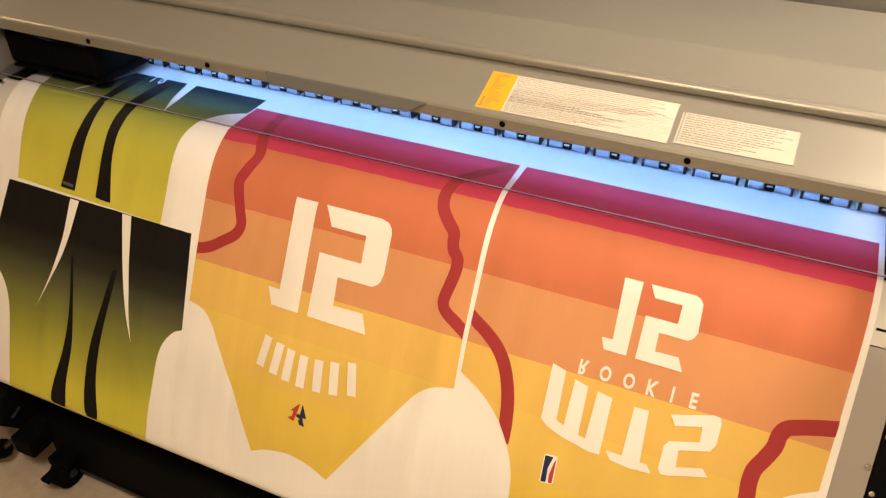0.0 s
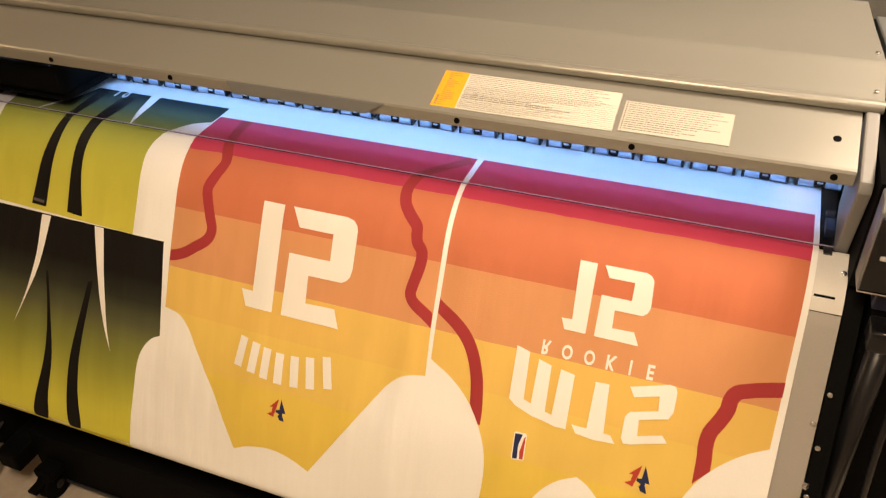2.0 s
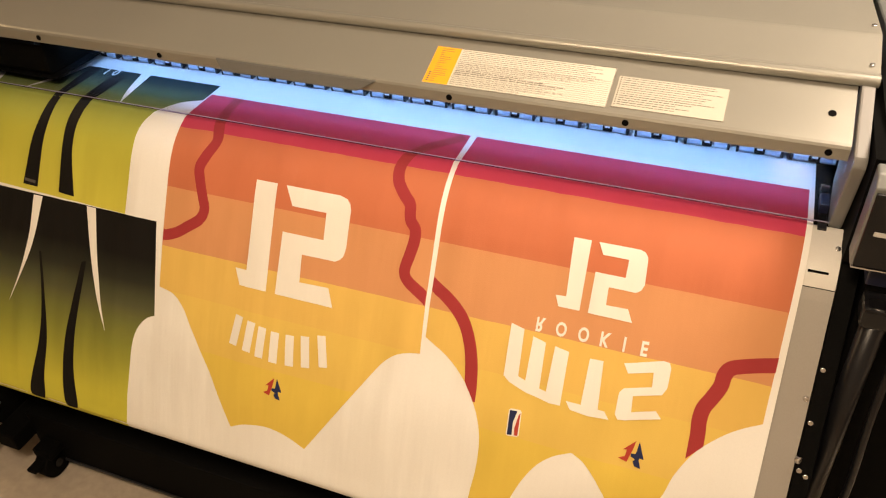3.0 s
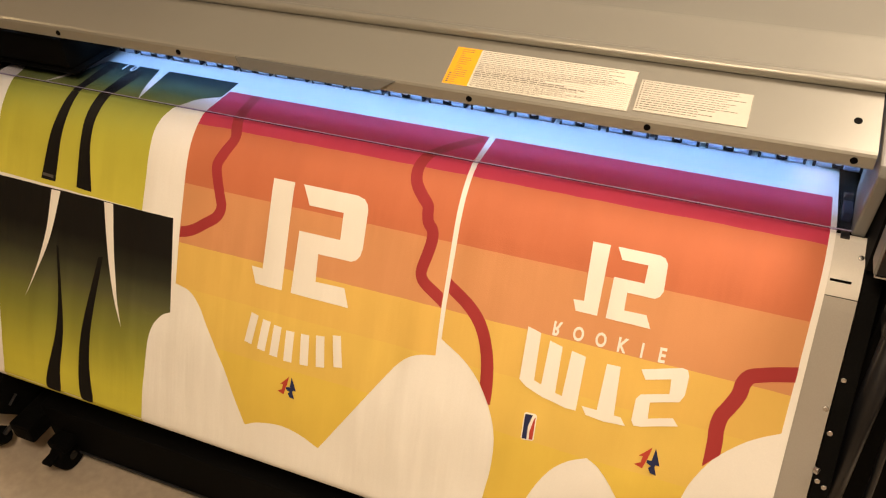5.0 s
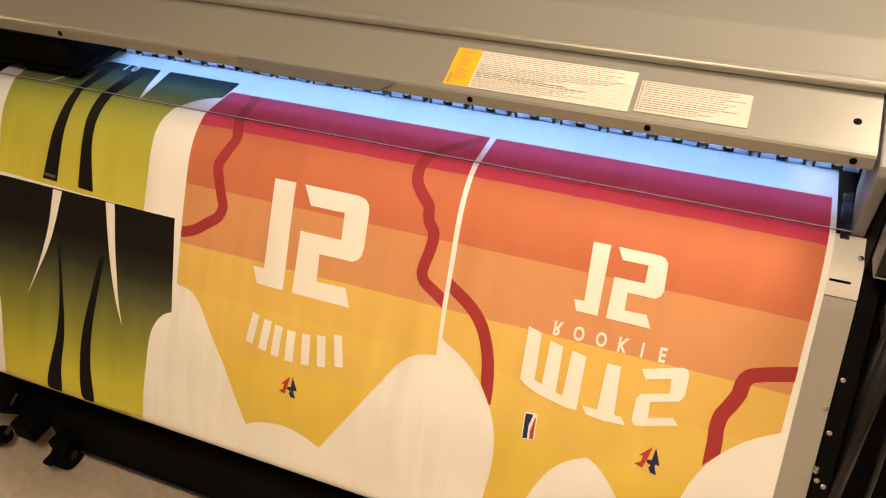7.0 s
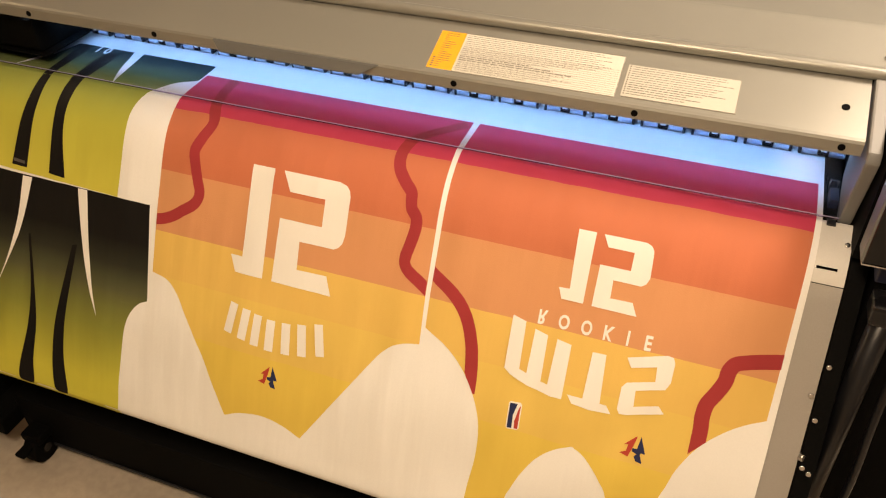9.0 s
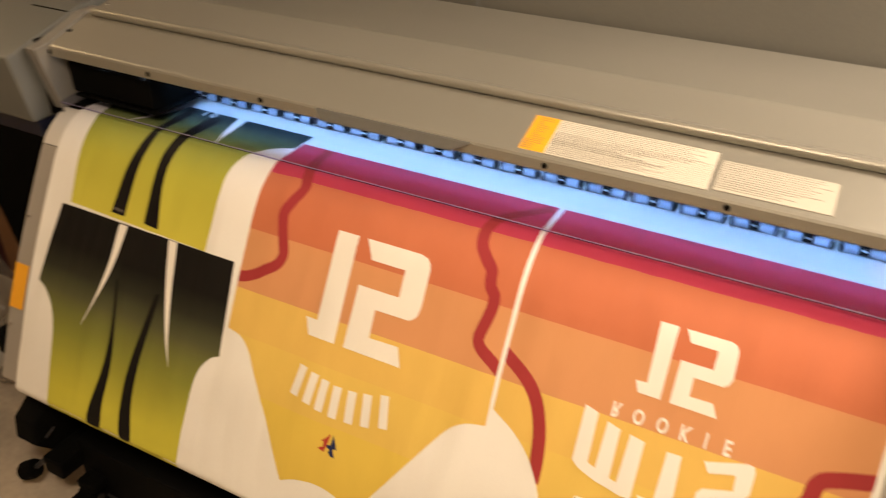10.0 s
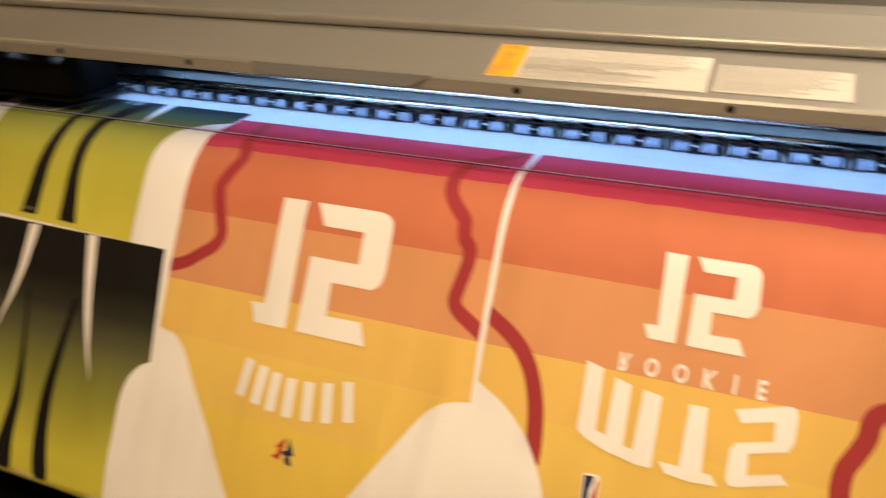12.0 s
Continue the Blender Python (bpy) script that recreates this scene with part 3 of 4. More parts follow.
# black side plates beside the dryer, with their screws
side = [((way(v)[0] + way(v)[1] * -0.003).y, (way(v)[0] + way(v)[1] * -0.003).z) for v in (0.04, 0.07, 0.10, 0.14, 0.20, 0.30, 0.40, 0.50, 0.60, 0.645)] + [(-0.28, 0.262), (0.12, 0.262), (0.12, 0.845)]
rside = part("side_plate", prism(side, 1.4805, 1.506, 0.002), BLACK, printer, "black side plate with screws")
for v in (0.232, 0.315, 0.392, 0.399):
    p, n = way(v)
    screw(Vector((1.4865 if v != 0.399 else 1.497, p.y, p.z)) + n * -0.001, n, rside, 0.0040)
p, n = way(0.375)
part("side_clip", tube(Vector((1.479, p.y, p.z)), Vector((1.4845, p.y, p.z)) + n * 0.004, 0.006, 12, bevel=0.001), STEEL, rside, "bright steel clip")
part("inner_body", prism([(0.30, 0.84), (0.02, 0.84), (-0.05, 0.76), (-0.20, 0.50), (-0.27, 0.34), (0.45, 0.34), (0.45, 0.84)], -0.284, 1.476), BLACK, printer, "black body behind the dryer")

# inside of the head bay
part("bay_back", box(-0.28, 1.45, 0.36, 0.38, 0.885, 1.04, 0.002), BLACK, printer, "black rear wall of the head bay")
rail = part("carriage_rail", box(-0.28, 1.45, 0.285, 0.33, 0.935, 1.0, 0.003), DARKMETAL, printer, "dark carriage rail")
part("belt", box(-0.28, 1.45, 0.278, 0.284, 0.978, 0.990, 0.001), BLACK_GLOSS, rail, "black drive belt")
led = part("led_strip", box(-0.22, 1.42, 0.0285, 0.036, 0.984, 0.990, 0.001), DARKMETAL, cover, "thin strip with bright blue-white chips")
for i in range(14):
    x = -0.17 + i * 0.117
    part("led_chip", box(x - 0.006, x + 0.006, 0.0300, 0.0345, 0.9815, 0.9839), LED, led, "glowing blue-white chip")
part("bay_floor", box(1.4405, 1.4535, 0.0, 0.30, 0.860, 0.872, 0.001), DARKMETAL, printer, "dark metal plate beside the platen")
part("bay_block", box(1.4402, 1.4532, 0.04, 0.075, 0.873, 0.889, 0.002), NAVY, printer, "dark block beside the platen")
part("bay_clip", box(1.4402, 1.4534, 0.088, 0.093, 0.873, 0.893, 0.0008), STEEL, printer, "thin bright metal clip")

# pressure rollers: two rubber sleeves and a clip on a black arm
def roller_unit(x):
    ob = part("pressure_roller", box(x - 0.0085, x + 0.0085, 0.1695, 0.208, 0.8850, 0.9010, 0.002), BLACK, printer, "pressure roller with two grey sleeves")
    for s in (-1, 1):
        part("sleeve", tube((x + s * 0.0095, 0.176, 0.8910), (x + s * 0.0325, 0.176, 0.8910), 0.0078, 16, bevel=0.001), ROLLER, ob, "blue-grey rubber sleeve", True)
    part("clip", box(x - 0.0045, x + 0.0045, 0.1675, 0.1693, 0.8935, 0.8965, 0.0006), PLATE_TOP, ob, "small pale clip")
    part("crossbar", box(x - 0.0355, x + 0.0355, 0.1840, 0.1875, 0.8985, 0.9020, 0.0008), BLACK_GLOSS, ob, "black bar behind the sleeves")
    for s in (-1, 1):
        part("end_cap", box(x + s * 0.0353 - 0.0024, x + s * 0.0353 + 0.0024, 0.1700, 0.190, 0.8835, 0.8995, 0.001), BLACK_GLOSS, ob)


for i in range(-7, 13):
    x = 0.4885 + i * 0.0855
    if -0.2 < x < 1.43:
        roller_unit(x)
beam = part("roller_beam", prism([(0.190, 0.9035), (0.190, 0.907), (0.202, 0.935), (0.216, 0.941), (0.245, 0.941), (0.245, 0.9035)], -0.262, 1.4525, 0.001), BLACK_GLOSS, printer, "glossy black beam over the rollers")
part("guide_rod", tube((-0.262, 0.187, 0.9120), (1.4525, 0.187, 0.9120), 0.0062, 24), ROD, beam, "polished steel guide rod", True)
part("guide_rod", tube((-0.262, 0.197, 0.9345), (1.4525, 0.197, 0.9345), 0.0048, 24), ROD, beam, "polished steel guide rod", True)

# clear guard over the platen
guard = part("guard", prism([(-0.004, 0.8845), (-0.004, 0.8885), (0.15, 0.914), (0.15, 0.910)], -0.284, 1.4525), ACRYLIC, printer, "clear acrylic guard over the platen")
guard.visible_shadow = False
part("guard_face", prism([(-0.0049, 0.8846), (-0.0049, 0.8873), (-0.0042, 0.8873), (-0.0042, 0.8846)], -0.284, 1.4525), ACRYLIC_FACE, guard, "darker cut face of the guard")
part("guard_edge", prism([(-0.0050, 0.8875), (-0.0046, 0.8884), (-0.0041, 0.8884), (-0.0041, 0.8875)], -0.284, 1.4525), ACRYLIC_EDGE, guard, "cut edge of the guard, tinted violet for the strip light in it")

# print carriage parked at its end
car = part("print_carriage", prism([(0.035, 0.902), (0.028, 0.908), (0.028, 0.968), (0.038, 0.979), (0.162, 0.979), (0.162, 0.902)], -0.275, -0.035, 0.005), BLACK, printer, "matt black print head carriage")
part("carriage_flange", box(-0.265, -0.018, 0.022, 0.160, 0.8975, 0.9015, 0.001), BLACK, car, "thin black base flange")

# stand, take-up reel and castors
part("take_up_reel", tube((-0.27, -0.13, 0.215), (1.46, -0.13, 0.215), 0.055, 28, bevel=0.004), BLACK, printer, "black take-up reel under the sheet", True)
# beam drawn forward and down so its black also covers the floor shadow
part("stand_beam_and_shade", box(-0.14, 1.40, -0.288, -0.12, 0.022, 0.17, 0.004), BLACK, printer, "black stand cross beam, enlarged to fill the shade below it")
part("beam_edge", box(-0.13, 1.39, -0.2925, -0.2885, 0.022, 0.030, 0.001), DARKMETAL, printer, "dull dark lower edge of the stand beam")
# added plate, no printer part: blackens the shaded floor behind the stand
part("under_shade_skirt", box(-0.25, 1.44, 0.05, 0.07, 0.02, 0.34, 0.002), BLACK, printer, "black plate added for the shade under the printer")
for x in (-0.165, 1.40):
    foot = part("stand_foot", box(x - 0.03, x + 0.03, -0.345, 0.5, 0.092, 0.142, 0.006), BLACK, printer, "black stand foot")
    part("stand_post", box(x - 0.028, x + 0.028, -0.02, 0.10, 0.13, 0.36, 0.004), BLACK, printer, "black stand post")
    for y in (-0.31, 0.45):
        cx = x + 0.077
        wheel = part("castor", tube((cx - 0.018, y, 0.04), (cx + 0.018, y, 0.04), 0.04, 26, bevel=0.006), BLACK, foot, "black rubber castor wheel", True)
        part("castor_hub", tube((cx - 0.021, y, 0.04), (cx + 0.021, y, 0.04), 0.012, 16), BLACK_GLOSS, wheel)
        part("castor_fork", box(cx - 0.027, cx + 0.027, y - 0.02, y + 0.05, 0.066, 0.091, 0.006), BLACK, wheel)
        part("castor_brake", box(cx - 0.013, cx + 0.013, y - 0.060, y - 0.018, 0.060, 0.070, 0.003), BLACK, wheel, "black brake pedal")
    part("foot_bolt", tube((x, -0.22, 0.140), (x, -0.22, 0.150), 0.008, 6), STEEL, foot)
lever = part("reel_bracket", prism([(-0.335, 0.225), (-0.345, 0.17), (-0.30, 0.115), (-0.08, 0.075), (0.12, 0.075), (0.12, 0.335), (-0.20, 0.325)], -0.272, -0.205, 0.006), BLACK, printer, "black take-up bracket with a clamp knob")
part("clamp_knob", tube((-0.252, -0.335, 0.066), (-0.288, -0.345, 0.046), 0.024, 10, bevel=0.005), BLACK, lever, "black clamp knob")
part("clamp_stem", tube((-0.225, -0.30, 0.100), (-0.253, -0.334, 0.067), 0.006, 12), DARKMETAL, lever)
part("clamp_pin", tube((-0.196, -0.32, 0.18), (-0.188, -0.30, 0.20), 0.003, 8), DARKMETAL, lever)

# ---- the printed sheet ----
UL, UR = -0.235, 1.434
sheet = thing("printed_sheet", "white transfer paper sheet printed with mirrored jersey and shorts patterns", "paper", (0.6, -0.1, 0.876))
# the blank sheet, with thickness
bm = lay([[(UL, -0.26), (UR, -0.26), (UR, 0.80)], [(UL, -0.26), (UR, 0.80), (UL, 0.80)]], 0.0)
part("paper", bm, PAPER, sheet, "blank cream-white transfer paper")

H1, H2, H3 = 0.0004, 0.0008, 0.0012
TOP = -7.4
KIT = -11.0
# shorts, upper panel
left_edge = [(-19.4, KIT), (-19.5, -7.4), (-19.8, -4.5), (-18.7, -1.7), (-17.3, 5.1), (-16.6, 12.3), (-15.8, 22.0)]
right_edge = [(21.9, 23.0), (22.0, 16.0), (21.9, 10.5), (21.9, 6.5), (22.7, 3.2), (24.5, -0.1), (26.7, -2.9), (30.2, -4.8)]
upper = patch("shorts_upper", curve(left_edge) + curve(right_edge) + cm([(30.3, -7.0), (30.3, KIT)]), H1, INK_UPPER, sheet, "lime panel fading to dark green")
patch("stripe", curve([(-4.0, 21.3), (-2.8, 12.4), (-2.0, 7.6), (-1.6, 1.1), (-2.2, -7.0), (-2.0, KIT)]) + curve([(0.2, KIT), (0.5, -7.0), (0.3, 1.6), (0.3, 7.8), (0.1, 11.9), (-0.2, 21.4)]), H2, INK_BLACK, upper, "curved black stripe")
patch("stripe", curve([(5.3, 21.5), (5.0, 12.2), (4.8, 6.4), (5.1, 0.5), (4.9, -7.0), (5.6, -9.0)]) + curve([(8.0, -9.0), (8.4, -7.0), (8.1, 0.0), (7.7, 5.0), (7.6, 9.0), (8.0, 14.0), (9.1, 21.8)]), H2, INK_BLACK, upper, "curved black stripe")
patch("spike", curve([(10.6, KIT), (12.4, -4.0), (14.4, 1.3)]) + curve([(14.4, 1.3), (13.9, -3.0), (13.0, KIT)])[1:], H2, INK_CREAM, upper, "slim unprinted spike")
patch("spike", curve([(-3.2, KIT), (-5.8, -4.0), (-10.4, 1.3)]) + curve([(-10.4, 1.3), (-7.4, -4.0), (-5.2, KIT)])[1:], H2, INK_CREAM, upper, "slim unprinted spike")
patch("mark", cm([(-3.6, 20.0), (-0.8, 20.2), (-0.8, 20.8), (-3.6, 20.6)]), H3, ink("ink_mark", [(0, (0.10, 0.09, 0.08)), (70, (0.10, 0.09, 0.08))]), upper, "tiny grey bar")
# shorts, lower panel
low_edge = curve([(-20.7, 40.6), (-17.6, 42.3), (-14.6, 47.0), (-13.4, 54.2), (-13.2, 69.0)])
low_right = curve([(30.6, 41.8), (28.5, 43.0), (26.6, 46.0), (25.5, 51.2), (24.7, 61.0), (24.4, 69.0)])
lower = patch("shorts_lower", cm([(29.3, 23.1), (-18.2, 22.7)]) + low_edge + low_right[::-1], H1, INK_LOWER, sheet, "black panel fading to lime")
patch("spike", curve([(-1.0, 23.1), (-1.4, 30.9), (-3.1, 38.6), (-6.4, 47.1)]) + curve([(-6.4, 47.1), (-1.7, 37.0), (0.1, 30.6), (1.3, 23.1)])[1:], H2, INK_CREAM, lower, "slim unprinted spike")
patch("spike", curve([(12.5, 23.1), (14.1, 31.2), (16.3, 40.2), (19.2, 47.7)]) + curve([(19.2, 47.7), (17.3, 40.0), (15.8, 30.9), (14.8, 23.1)])[1:], H2, INK_CREAM, lower, "slim unprinted spike")
patch("stripe", curve([(1.2, 34.5), (2.2, 44.8), (1.5, 53.8), (-0.7, 63.0), (-1.1, 66.0), (-0.6, 67.2)]) + curve([(2.6, 67.6), (3.0, 66.0), (2.8, 61.3), (3.7, 53.2), (3.2, 44.5), (1.7, 34.5)]), H2, INK_BLACK, lower, "curved black stripe")
patch("stripe", curve([(12.2, 34.6), (10.6, 42.7), (8.7, 51.9), (7.8, 59.9), (8.2, 65.5), (8.9, 67.0)]) + curve([(11.6, 67.6), (11.7, 65.5), (10.7, 59.1), (11.0, 52.6), (12.2, 43.6), (13.4, 34.2)]), H2, INK_BLACK, lower, "curved black stripe")
# jersey back
back_outline = (cm([(30.6, TOP)]) + curve([(30.5, -0.3), (30.6, 5.5), (30.8, 12.3), (30.9, 19.9), (31.1, 28.7), (31.3, 35.7)]) + curve([(31.6, 35.7), (34.6, 36.4), (37.1, 38.7), (39.2, 42.2), (43.8, 49.8), (49.4, 60.2)])
                + curve([(49.7, 60.2), (52.7, 58.9), (57.1, 58.2), (61.6, 59.0), (65.6, 60.5)]) + cm([(77.2, 42.7)]) + curve([(79.0, 40.0), (80.3, 38.5), (81.9, 37.2), (83.8, 36.4), (86.3, 35.9)]) + cm([(85.95, 26.9), (85.8, 10.2), (85.8, TOP)]))
back = patch("jersey_back", back_outline, H1, INK_BANDS, sheet, "jersey back in yellow, orange and crimson bands")
patch("wave", held(band([(30.4, 25.4), (32.2, 25.1), (34.4, 24.2), (36.6, 22.7), (39.0, 20.9), (39.8, 18.8), (39.1, 16.5), (38.2, 13.6), (37.7, 11.2), (38.6, 8.8), (39.8, 5.6), (38.8, 2.4), (37.5, -2.6), (37.2, -7.2)], 2.1), 0.311), H2, INK_RED, back, "wavy dark red line")
patch("wave", held(band([(85.0, -6.4), (80.4, -2.1), (78.0, 0.9), (76.9, 4.0), (77.3, 6.8), (78.8, 8.9), (80.4, 10.6), (80.7, 12.1), (81.1, 13.4), (82.1, 14.6), (82.3, 16.4), (81.9, 18.8), (81.3, 21.6), (81.5, 22.9), (82.4, 23.9), (84.2, 25.0), (86.6, 26.6)], 2.1), -9, 0.8588), H2, INK_RED, back, "wavy dark red line")
patch("number_one", cm([(50.1, 11.4), (54.6, 11.4), (54.9, 31.5), (49.1, 31.5), (47.8, 28.4), (50.3, 28.4)]), H3, INK_CREAM, back, "large unprinted figure one, mirrored")
patch("number_two", cm([(56.4, 11.4), (67.3, 11.4), (68.7, 11.8), (69.4, 12.6), (69.7, 13.6), (69.8, 20.4), (69.5, 21.9), (68.9, 22.7), (68.0, 23.2), (61.4, 23.2), (61.6, 28.3), (67.4, 28.2), (68.7, 31.6), (56.9, 31.5), (56.9, 19.8), (65.2, 19.8), (65.1, 14.9), (58.2, 14.9)]), H3, INK_CREAM, back, "large unprinted figure two, mirrored")
for i, (u, v) in enumerate([(49.5, 40.2), (52.4, 40.8), (55.0, 41.3), (57.9, 41.6), (61.1, 41.5), (64.3, 41.0), (67.7, 40.1)]):
    a = radians(-9 + 3.0 * i)
    c, s = math.cos(a), math.sin(a)
    patch("name_bar", cm([(u + x * c + y * s, v - x * s + y * c) for x, y in ((-0.85, -3.0), (0.85, -3.0), (0.85, 3.0), (-0.85, 3.0))]), H3, INK_CREAM, back, "plain unprinted bar")


def crest(u, v, k, parent):
    """Small two-colour arrow crest; k: its height in cm."""
    red = [(0.06, -0.50), (-0.34, -0.07), (-0.20, -0.09), (-0.23, 0.15), (-0.30, 0.19), (-0.44, 0.27), (-0.14, 0.36), (0.00, -0.15)]
    blue = [(0.18, -0.50), (0.42, 0.11), (0.27, 0.10), (0.26, 0.18), (0.37, 0.48), (0.15, 0.44), (0.06, 0.28), (0.13, 0.18), (-0.04, 0.11), (-0.04, 0.00), (0.12, -0.02)]
    patch("crest_red", cm([(u + a * k, v + b * k) for a, b in red]), H3, INK_SCARLET, parent, "small scarlet arrow shape")
    patch("crest_blue", cm([(u + a * k, v + b * k) for a, b in blue]), H3, INK_NAVY, parent, "small navy arrow shape")


crest(58.3, 49.7, 4.4, back)
# jersey front
front_outline = (cm([(86.95, TOP), (86.7, 3.9), (86.7, 12.9), (86.75, 26.7), (86.9, 32.7)]) + curve([(87.1, 32.8), (91.3, 35.2), (95.0, 38.8), (97.5, 43.3), (98.9, 48.1), (99.1, 53.6), (98.5, 59.7), (98.0, 69.0)])
                 + curve([(105.0, 69.0), (105.3, 60.0), (106.1, 57.0), (107.5, 53.5), (109.5, 50.1), (112.0, 47.7), (114.8, 46.2)]) + curve([(115.0, 46.2), (117.2, 47.5), (120.1, 50.7), (122.0, 55.0), (122.8, 69.0)])
                 + curve([(129.0, 69.0), (129.2, 54.0), (130.5, 48.3), (131.5, 44.8), (133.7, 40.6), (136.8, 37.2), (139.6, 35.0), (142.3, 33.4)]) + cm([(142.45, 15.3), (142.6, TOP)]))
front = patch("jersey_front", front_outline, H1, INK_BANDS, sheet, "jersey front in yellow, orange and crimson bands")
arm = curve([(87.1, 32.8), (91.3, 35.2), (95.0, 38.8), (97.5, 43.3), (98.9, 48.1)])
patch("wave", [(max(u, float(np.interp(v, [p[1] for p in arm], [p[0] for p in arm])) if v > 0.33 else 0.8675), v) for u, v in band([(86.0, 22.9), (90.7, 25.7), (93.6, 29.0), (95.4, 33.6), (96.1, 38.5), (96.2, 42.0)], 2.2)], H2, INK_RED, front, "wavy dark red line")
low = curve([(130.5, 48.3), (131.5, 44.8), (133.7, 40.6), (136.8, 37.2)])
patch("wave", [(min(u, 1.4245), min(v, float(np.interp(u, [p[0] for p in low], [p[1] for p in low]))) if u < 1.366 else v) for u, v in band([(143.4, 23.8), (140.4, 24.6), (137.8, 25.4), (136.2, 26.1), (135.5, 27.4), (135.3, 29.2), (134.4, 31.4), (133.5, 33.3), (133.3, 35.6), (133.5, 37.6), (133.6, 42.0)], 2.3)], H2, INK_RED, front, "wavy dark red line")
patch("number_one", cm([(109.1, 10.8), (111.9, 10.8), (112.0, 22.4), (108.5, 22.4), (107.8, 20.6), (109.5, 20.5)]), H3, INK_CREAM, front, "unprinted figure one, mirrored")
patch("number_two", cm([(113.1, 10.8), (119.7, 10.8), (120.5, 11.1), (121.0, 11.8), (121.1, 12.5), (121.3, 16.1), (120.9, 17.1), (120.2, 17.6), (115.9, 17.6), (116.0, 20.5), (119.5, 20.4), (120.5, 22.4), (113.4, 22.4), (113.4, 15.6), (118.2, 15.6), (118.2, 12.7), (114.1, 12.7)]), H3, INK_CREAM, front, "unprinted figure two, mirrored")
patch("letter_w", cm([(101.4, 26.8), (103.7, 27.4), (104.0, 35.5), (105.3, 35.9), (105.4, 28.2), (107.6, 28.8), (107.8, 36.7), (109.0, 36.9), (109.2, 29.0), (111.6, 29.4), (111.7, 38.6), (109.9, 38.7), (105.9, 38.0), (102.7, 36.9), (101.5, 36.0)]), H3, INK_CREAM, front, "unprinted block letter, mirrored")
patch("letter_t", cm([(115.1, 29.6), (117.3, 29.5), (117.8, 37.6), (118.9, 37.6), (119.8, 38.8), (116.5, 39.1), (113.4, 38.8), (112.5, 37.5), (115.0, 37.5)]), H3, INK_CREAM, front, "unprinted block letter, mirrored")
patch("letter_s", cm([(120.5, 29.0), (126.4, 27.3), (127.3, 27.4), (127.7, 28.3), (127.7, 31.5), (127.1, 32.8), (122.8, 34.0), (123.0, 36.7), (126.7, 35.6), (127.7, 36.7), (122.3, 38.3), (121.1, 38.4), (120.6, 37.6), (120.6, 33.9), (121.2, 33.0), (125.4, 31.9), (125.2, 29.5), (121.4, 30.5)]), H3, INK_CREAM, front, "unprinted block letter, mirrored")
crest(124.4, 43.6, 4.6, front)
patch("badge", cm([(103.4, 41.6), (103.7, 41.3), (105.3, 41.2), (105.6, 41.5), (105.7, 45.8), (105.4, 46.1), (103.8, 46.3), (103.5, 46.0)]), H2, INK_CREAM, front, "small pale rounded badge")
patch("badge_blue", cm([(103.6, 41.6), (104.9, 41.5), (104.4, 43.6), (104.5, 46.0), (103.7, 46.1)]), H3, INK_NAVY, front, "navy badge field")
patch("badge_red", cm([(105.2, 42.2), (105.45, 41.7), (105.5, 45.9), (104.9, 45.95), (104.8, 44.6)]), H3, INK_SCARLET, front, "scarlet badge field")


def letters(text, places, base, height, h, mat, parent, weight=0.022, wide=0.85):
    """Wide-set small capitals, mirrored like the rest of the print."""
    for ch, u in zip(text, places):
        data = bpy.data.curves.new("glyph", "FONT")
        data.body, data.size, data.align_x, data.resolution_u = ch, 1.0, "CENTER", 3
        data.offset = weight
        ob = new("glyph", data)
        bpy.context.view_layer.update()
        me = bpy.data.meshes.new_from_object(ob.evaluated_get(bpy.context.evaluated_depsgraph_get()))
        me.calc_loop_triangles()
        ys = [v.co.y for v in me.vertices]
        k = height / (max(ys) - min(ys))
        tris = []
        for t in me.loop_triangles:
            tris.append([((u + me.vertices[i].co.x * k * wide) / 100, (base + (me.vertices[i].co.y - min(ys)) * k) / 100) for i in t.vertices])
        part("small_letter", lay(tris, h), mat, parent, "small mirrored capital letter")
        bpy.data.objects.remove(ob)
        bpy.data.meshes.remove(me)
        bpy.data.curves.remove(data)



letters("10", (2.6, 4.9), -11.0, 2.5, H3, INK_CREAM, upper, 0.02)
letters("ROOKIE", (106.1, 109.7, 113.4, 116.8, 120.0, 123.1), 24.8, 2.45, H3, INK_CREAM, front, 0.03, 0.70)

# ---- goods stored beyond the printer's end ----
def crate(name, label, category, x0, x1, y0, y1, z0, z1, mat, flaps=True):
    ob = thing(name, label, category, ((x0 + x1) / 2, (y0 + y1) / 2, z0))
    part("body", box(x0, x1, y0, y1, z0, z1, 0.006), mat, ob)
    if flaps:
        part("tape", box((x0 + x1) / 2 - 0.03, (x0 + x1) / 2 + 0.03, y0 - 0.0015, y1 + 0.0015, z0 + 0.02, z1 + 0.0015), CARDBOARD, ob)
    return ob


crate("cream_board", "tall cream board leaning beside the partition", "board", -1.62, -1.44, 1.20, 1.26, 0.0, 1.75, CREAMBOARD, False)
crate("green_board", "narrow dark green board standing upright", "board", -1.715, -1.625, 1.21, 1.25, 0.0, 1.75, GREEN, False)
crate("tall_carton", "tall brown cardboard carton standing upright", "box", -1.95, -1.72, 1.20, 1.45, 0.0, 1.75, CARDBOARD, False)
crate("tall_carton", "tall dark brown cardboard carton in shade", "box", -2.13, -1.955, 1.20, 1.45, 0.0, 1.75, WOOD_DARK, False)
cup = thing("wooden_cupboard", "orange-brown wooden cupboard with a framed door", "cupboard", (-2.75, 1.4, 0))
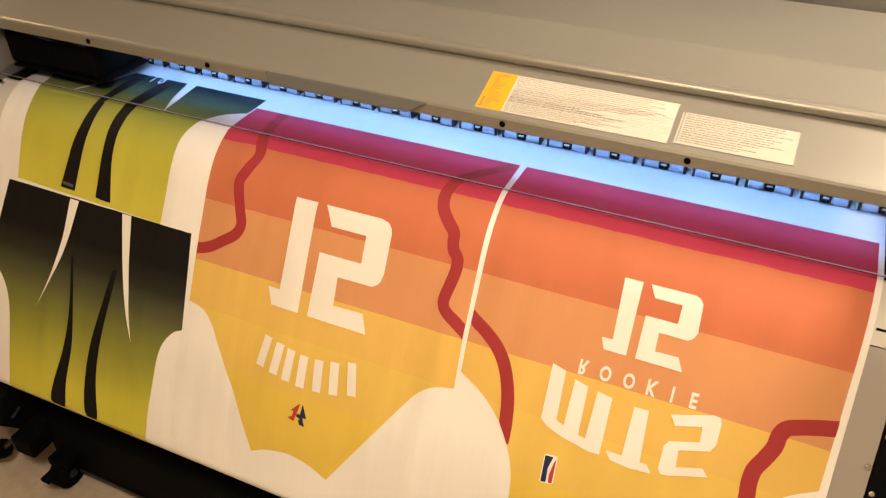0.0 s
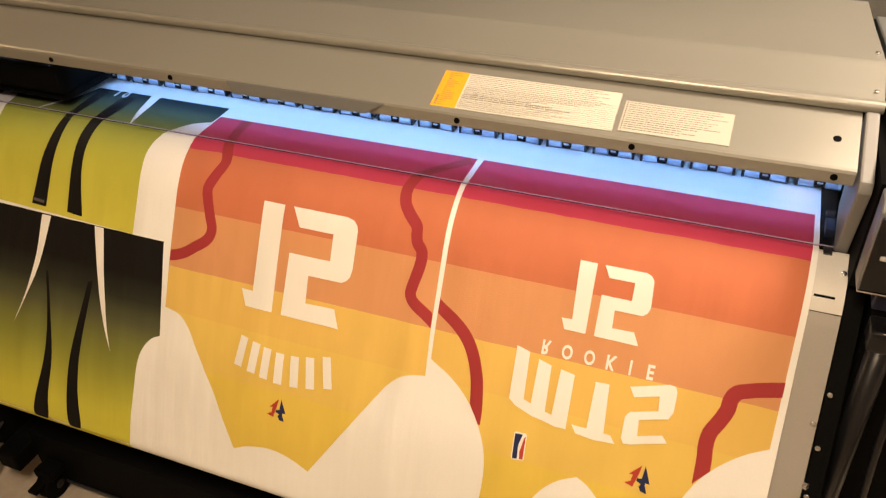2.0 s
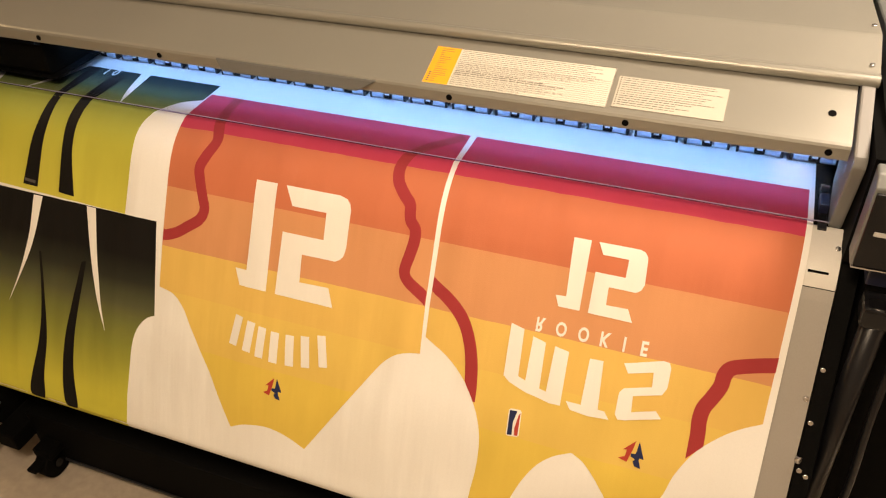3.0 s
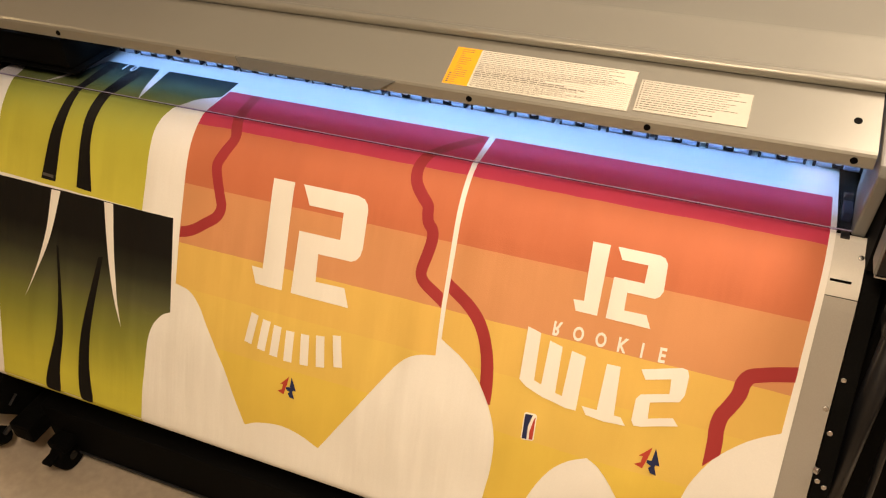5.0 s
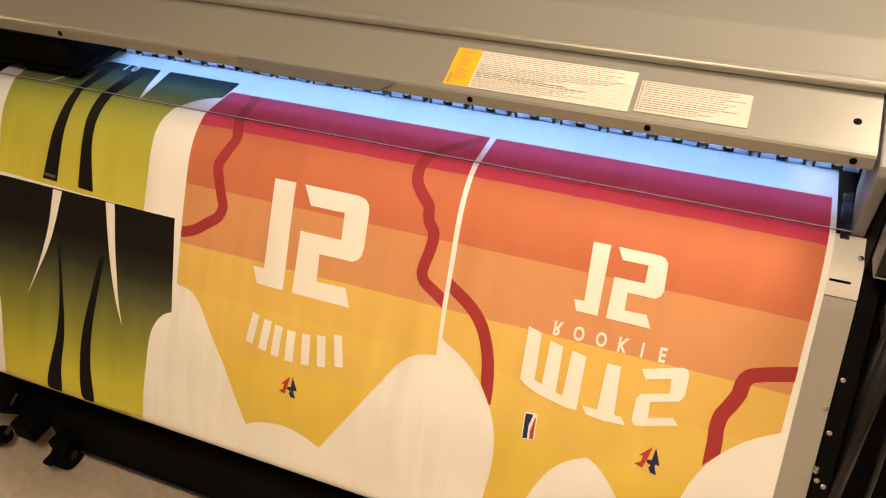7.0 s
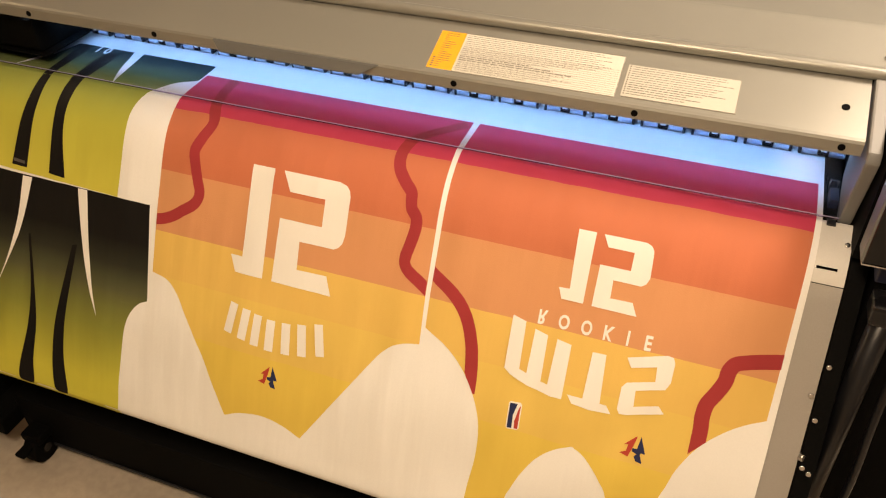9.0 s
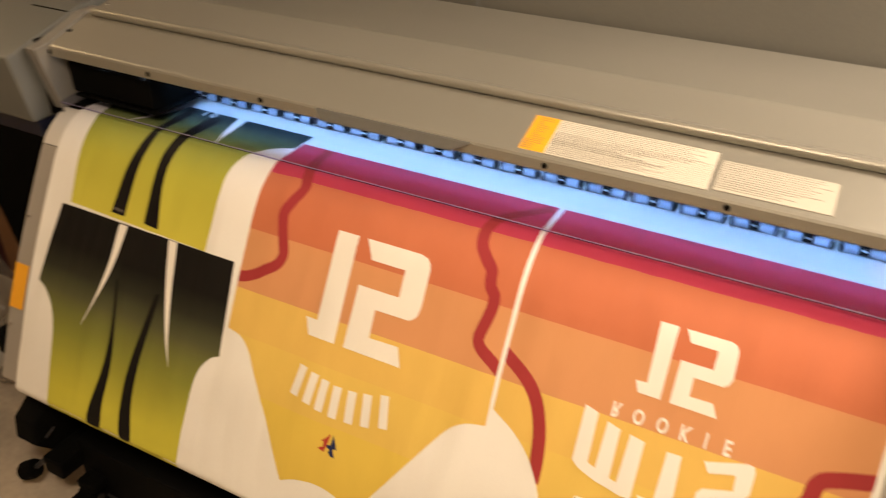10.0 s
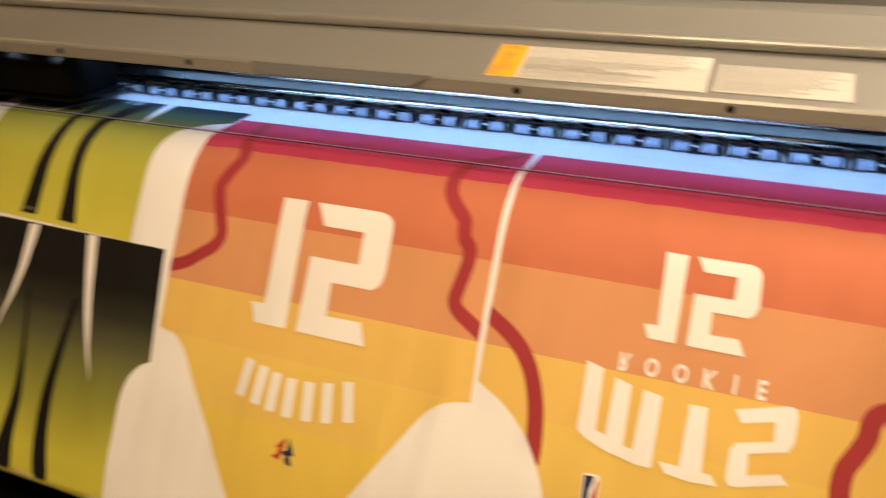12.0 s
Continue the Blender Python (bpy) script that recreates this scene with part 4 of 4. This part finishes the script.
part("body", box(-3.3, -2.20, 1.30, 1.75, 0.0, 1.8, 0.005), WOOD, cup)
dr = part("door", box(-3.1, -2.30, 1.275, 1.298, 0.80, 1.7, 0.004), WOOD, cup, "framed wooden door")
part("panel", box(-2.98, -2.42, 1.262, 1.2745, 0.92, 1.58, 0.010), WOOD, dr)
part("drawer", box(-3.1, -2.30, 1.275, 1.298, 0.42, 0.77, 0.004), WOOD, cup, "plain wooden drawer front")
part("handle", tube((-2.86, 1.25, 0.87), (-2.74, 1.25, 0.89), 0.020, 12, bevel=0.005), BRASS, dr, "worn brass handle")
big_crate = crate("cardboard_crate", "brown cardboard crate resting on a dark bin", "crate", -1.50, -1.085, -0.18, 0.22, 0.471, 0.69, CARDBOARD, False)
part("paper_note", box(-1.46, -1.275, -0.1840, -0.1808, 0.545, 0.675, 0.0006), CREAMBOARD, big_crate, "cream paper note")
part("note_mark", box(-1.32, -1.285, -0.1852, -0.1842, 0.600, 0.625), NAVY, big_crate, "small blue mark")
crate("storage_bin", "dark navy storage bin under the crate", "bin", -1.46, -1.13, -0.16, 0.20, 0.0, 0.47, NAVYCLOTH, False)
crate("side_cabinet", "grey-brown cabinet with a pale wooden edge", "cabinet", -1.05, -0.685, -0.30, -0.20, 0.0, 0.62, PLATE, False)
crate("edge_board", "pale brown board against the cabinet", "board", -1.05, -0.672, -0.197, -0.178, 0.0, 0.62, CARDBOARD, False)
crate("open_carton", "brown cardboard carton in the shade", "box", -0.86, -0.69, 0.10, 0.30, 0.0, 0.47, CARDBOARD, False)


def heap(name, label, category, centre, size, mat, seed, rough=0.25, crease=0.0):
    """A crumpled soft heap resting on its support; crease sharpens it into folded film."""
    bm = bmesh.new()
    bmesh.ops.create_icosphere(bm, subdivisions=4, radius=1)
    for v in bm.verts:
        p = v.co.copy()
        k = 1 + rough * noise.noise(p * 1.6 + Vector((seed, 0, 0))) + rough * 0.7 * abs(noise.noise(p * 4 + Vector((0, seed, 0))))
        if crease:
            cell = noise.voronoi(p * 3.2 + Vector((seed, seed, 0)))[0]
            k += crease * (cell[1] - cell[0]) - crease * 0.3 * abs(noise.noise(p * 6 + Vector((0, 0, seed))))
        v.co = Vector((p.x * size[0] * k, p.y * size[1] * k, max(-0.98, p.z * k) * size[2]))
    low = min(v.co.z for v in bm.verts)
    for v in bm.verts:
        v.co += Vector((centre[0], centre[1], centre[2] - low))
    return tagged(part(name, bm, mat, None, "", not crease), label, category)


heap("plastic_bag", "crumpled clear plastic bag on the floor", "bag", (-0.655, -0.075, 0.0), (0.075, 0.07, 0.10), FILM, 3, 0.35, 0.26)
heap("plastic_bag", "large crumpled clear plastic wrapping on the floor", "bag", (-0.775, -0.04, 0.0), (0.085, 0.09, 0.16), FILM, 8, 0.4, 0.26)
crate("storage_box", "tall dark maroon storage box standing in shade", "box", -1.30, -0.925, 0.24, 0.38, 0.0, 0.70, MAROON, False)
heap("red_bag", "bright red cloth bag lying on the crate", "bag", (-1.17, 0.10, 0.69), (0.08, 0.08, 0.03), REDCLOTH, 9, 0.4)
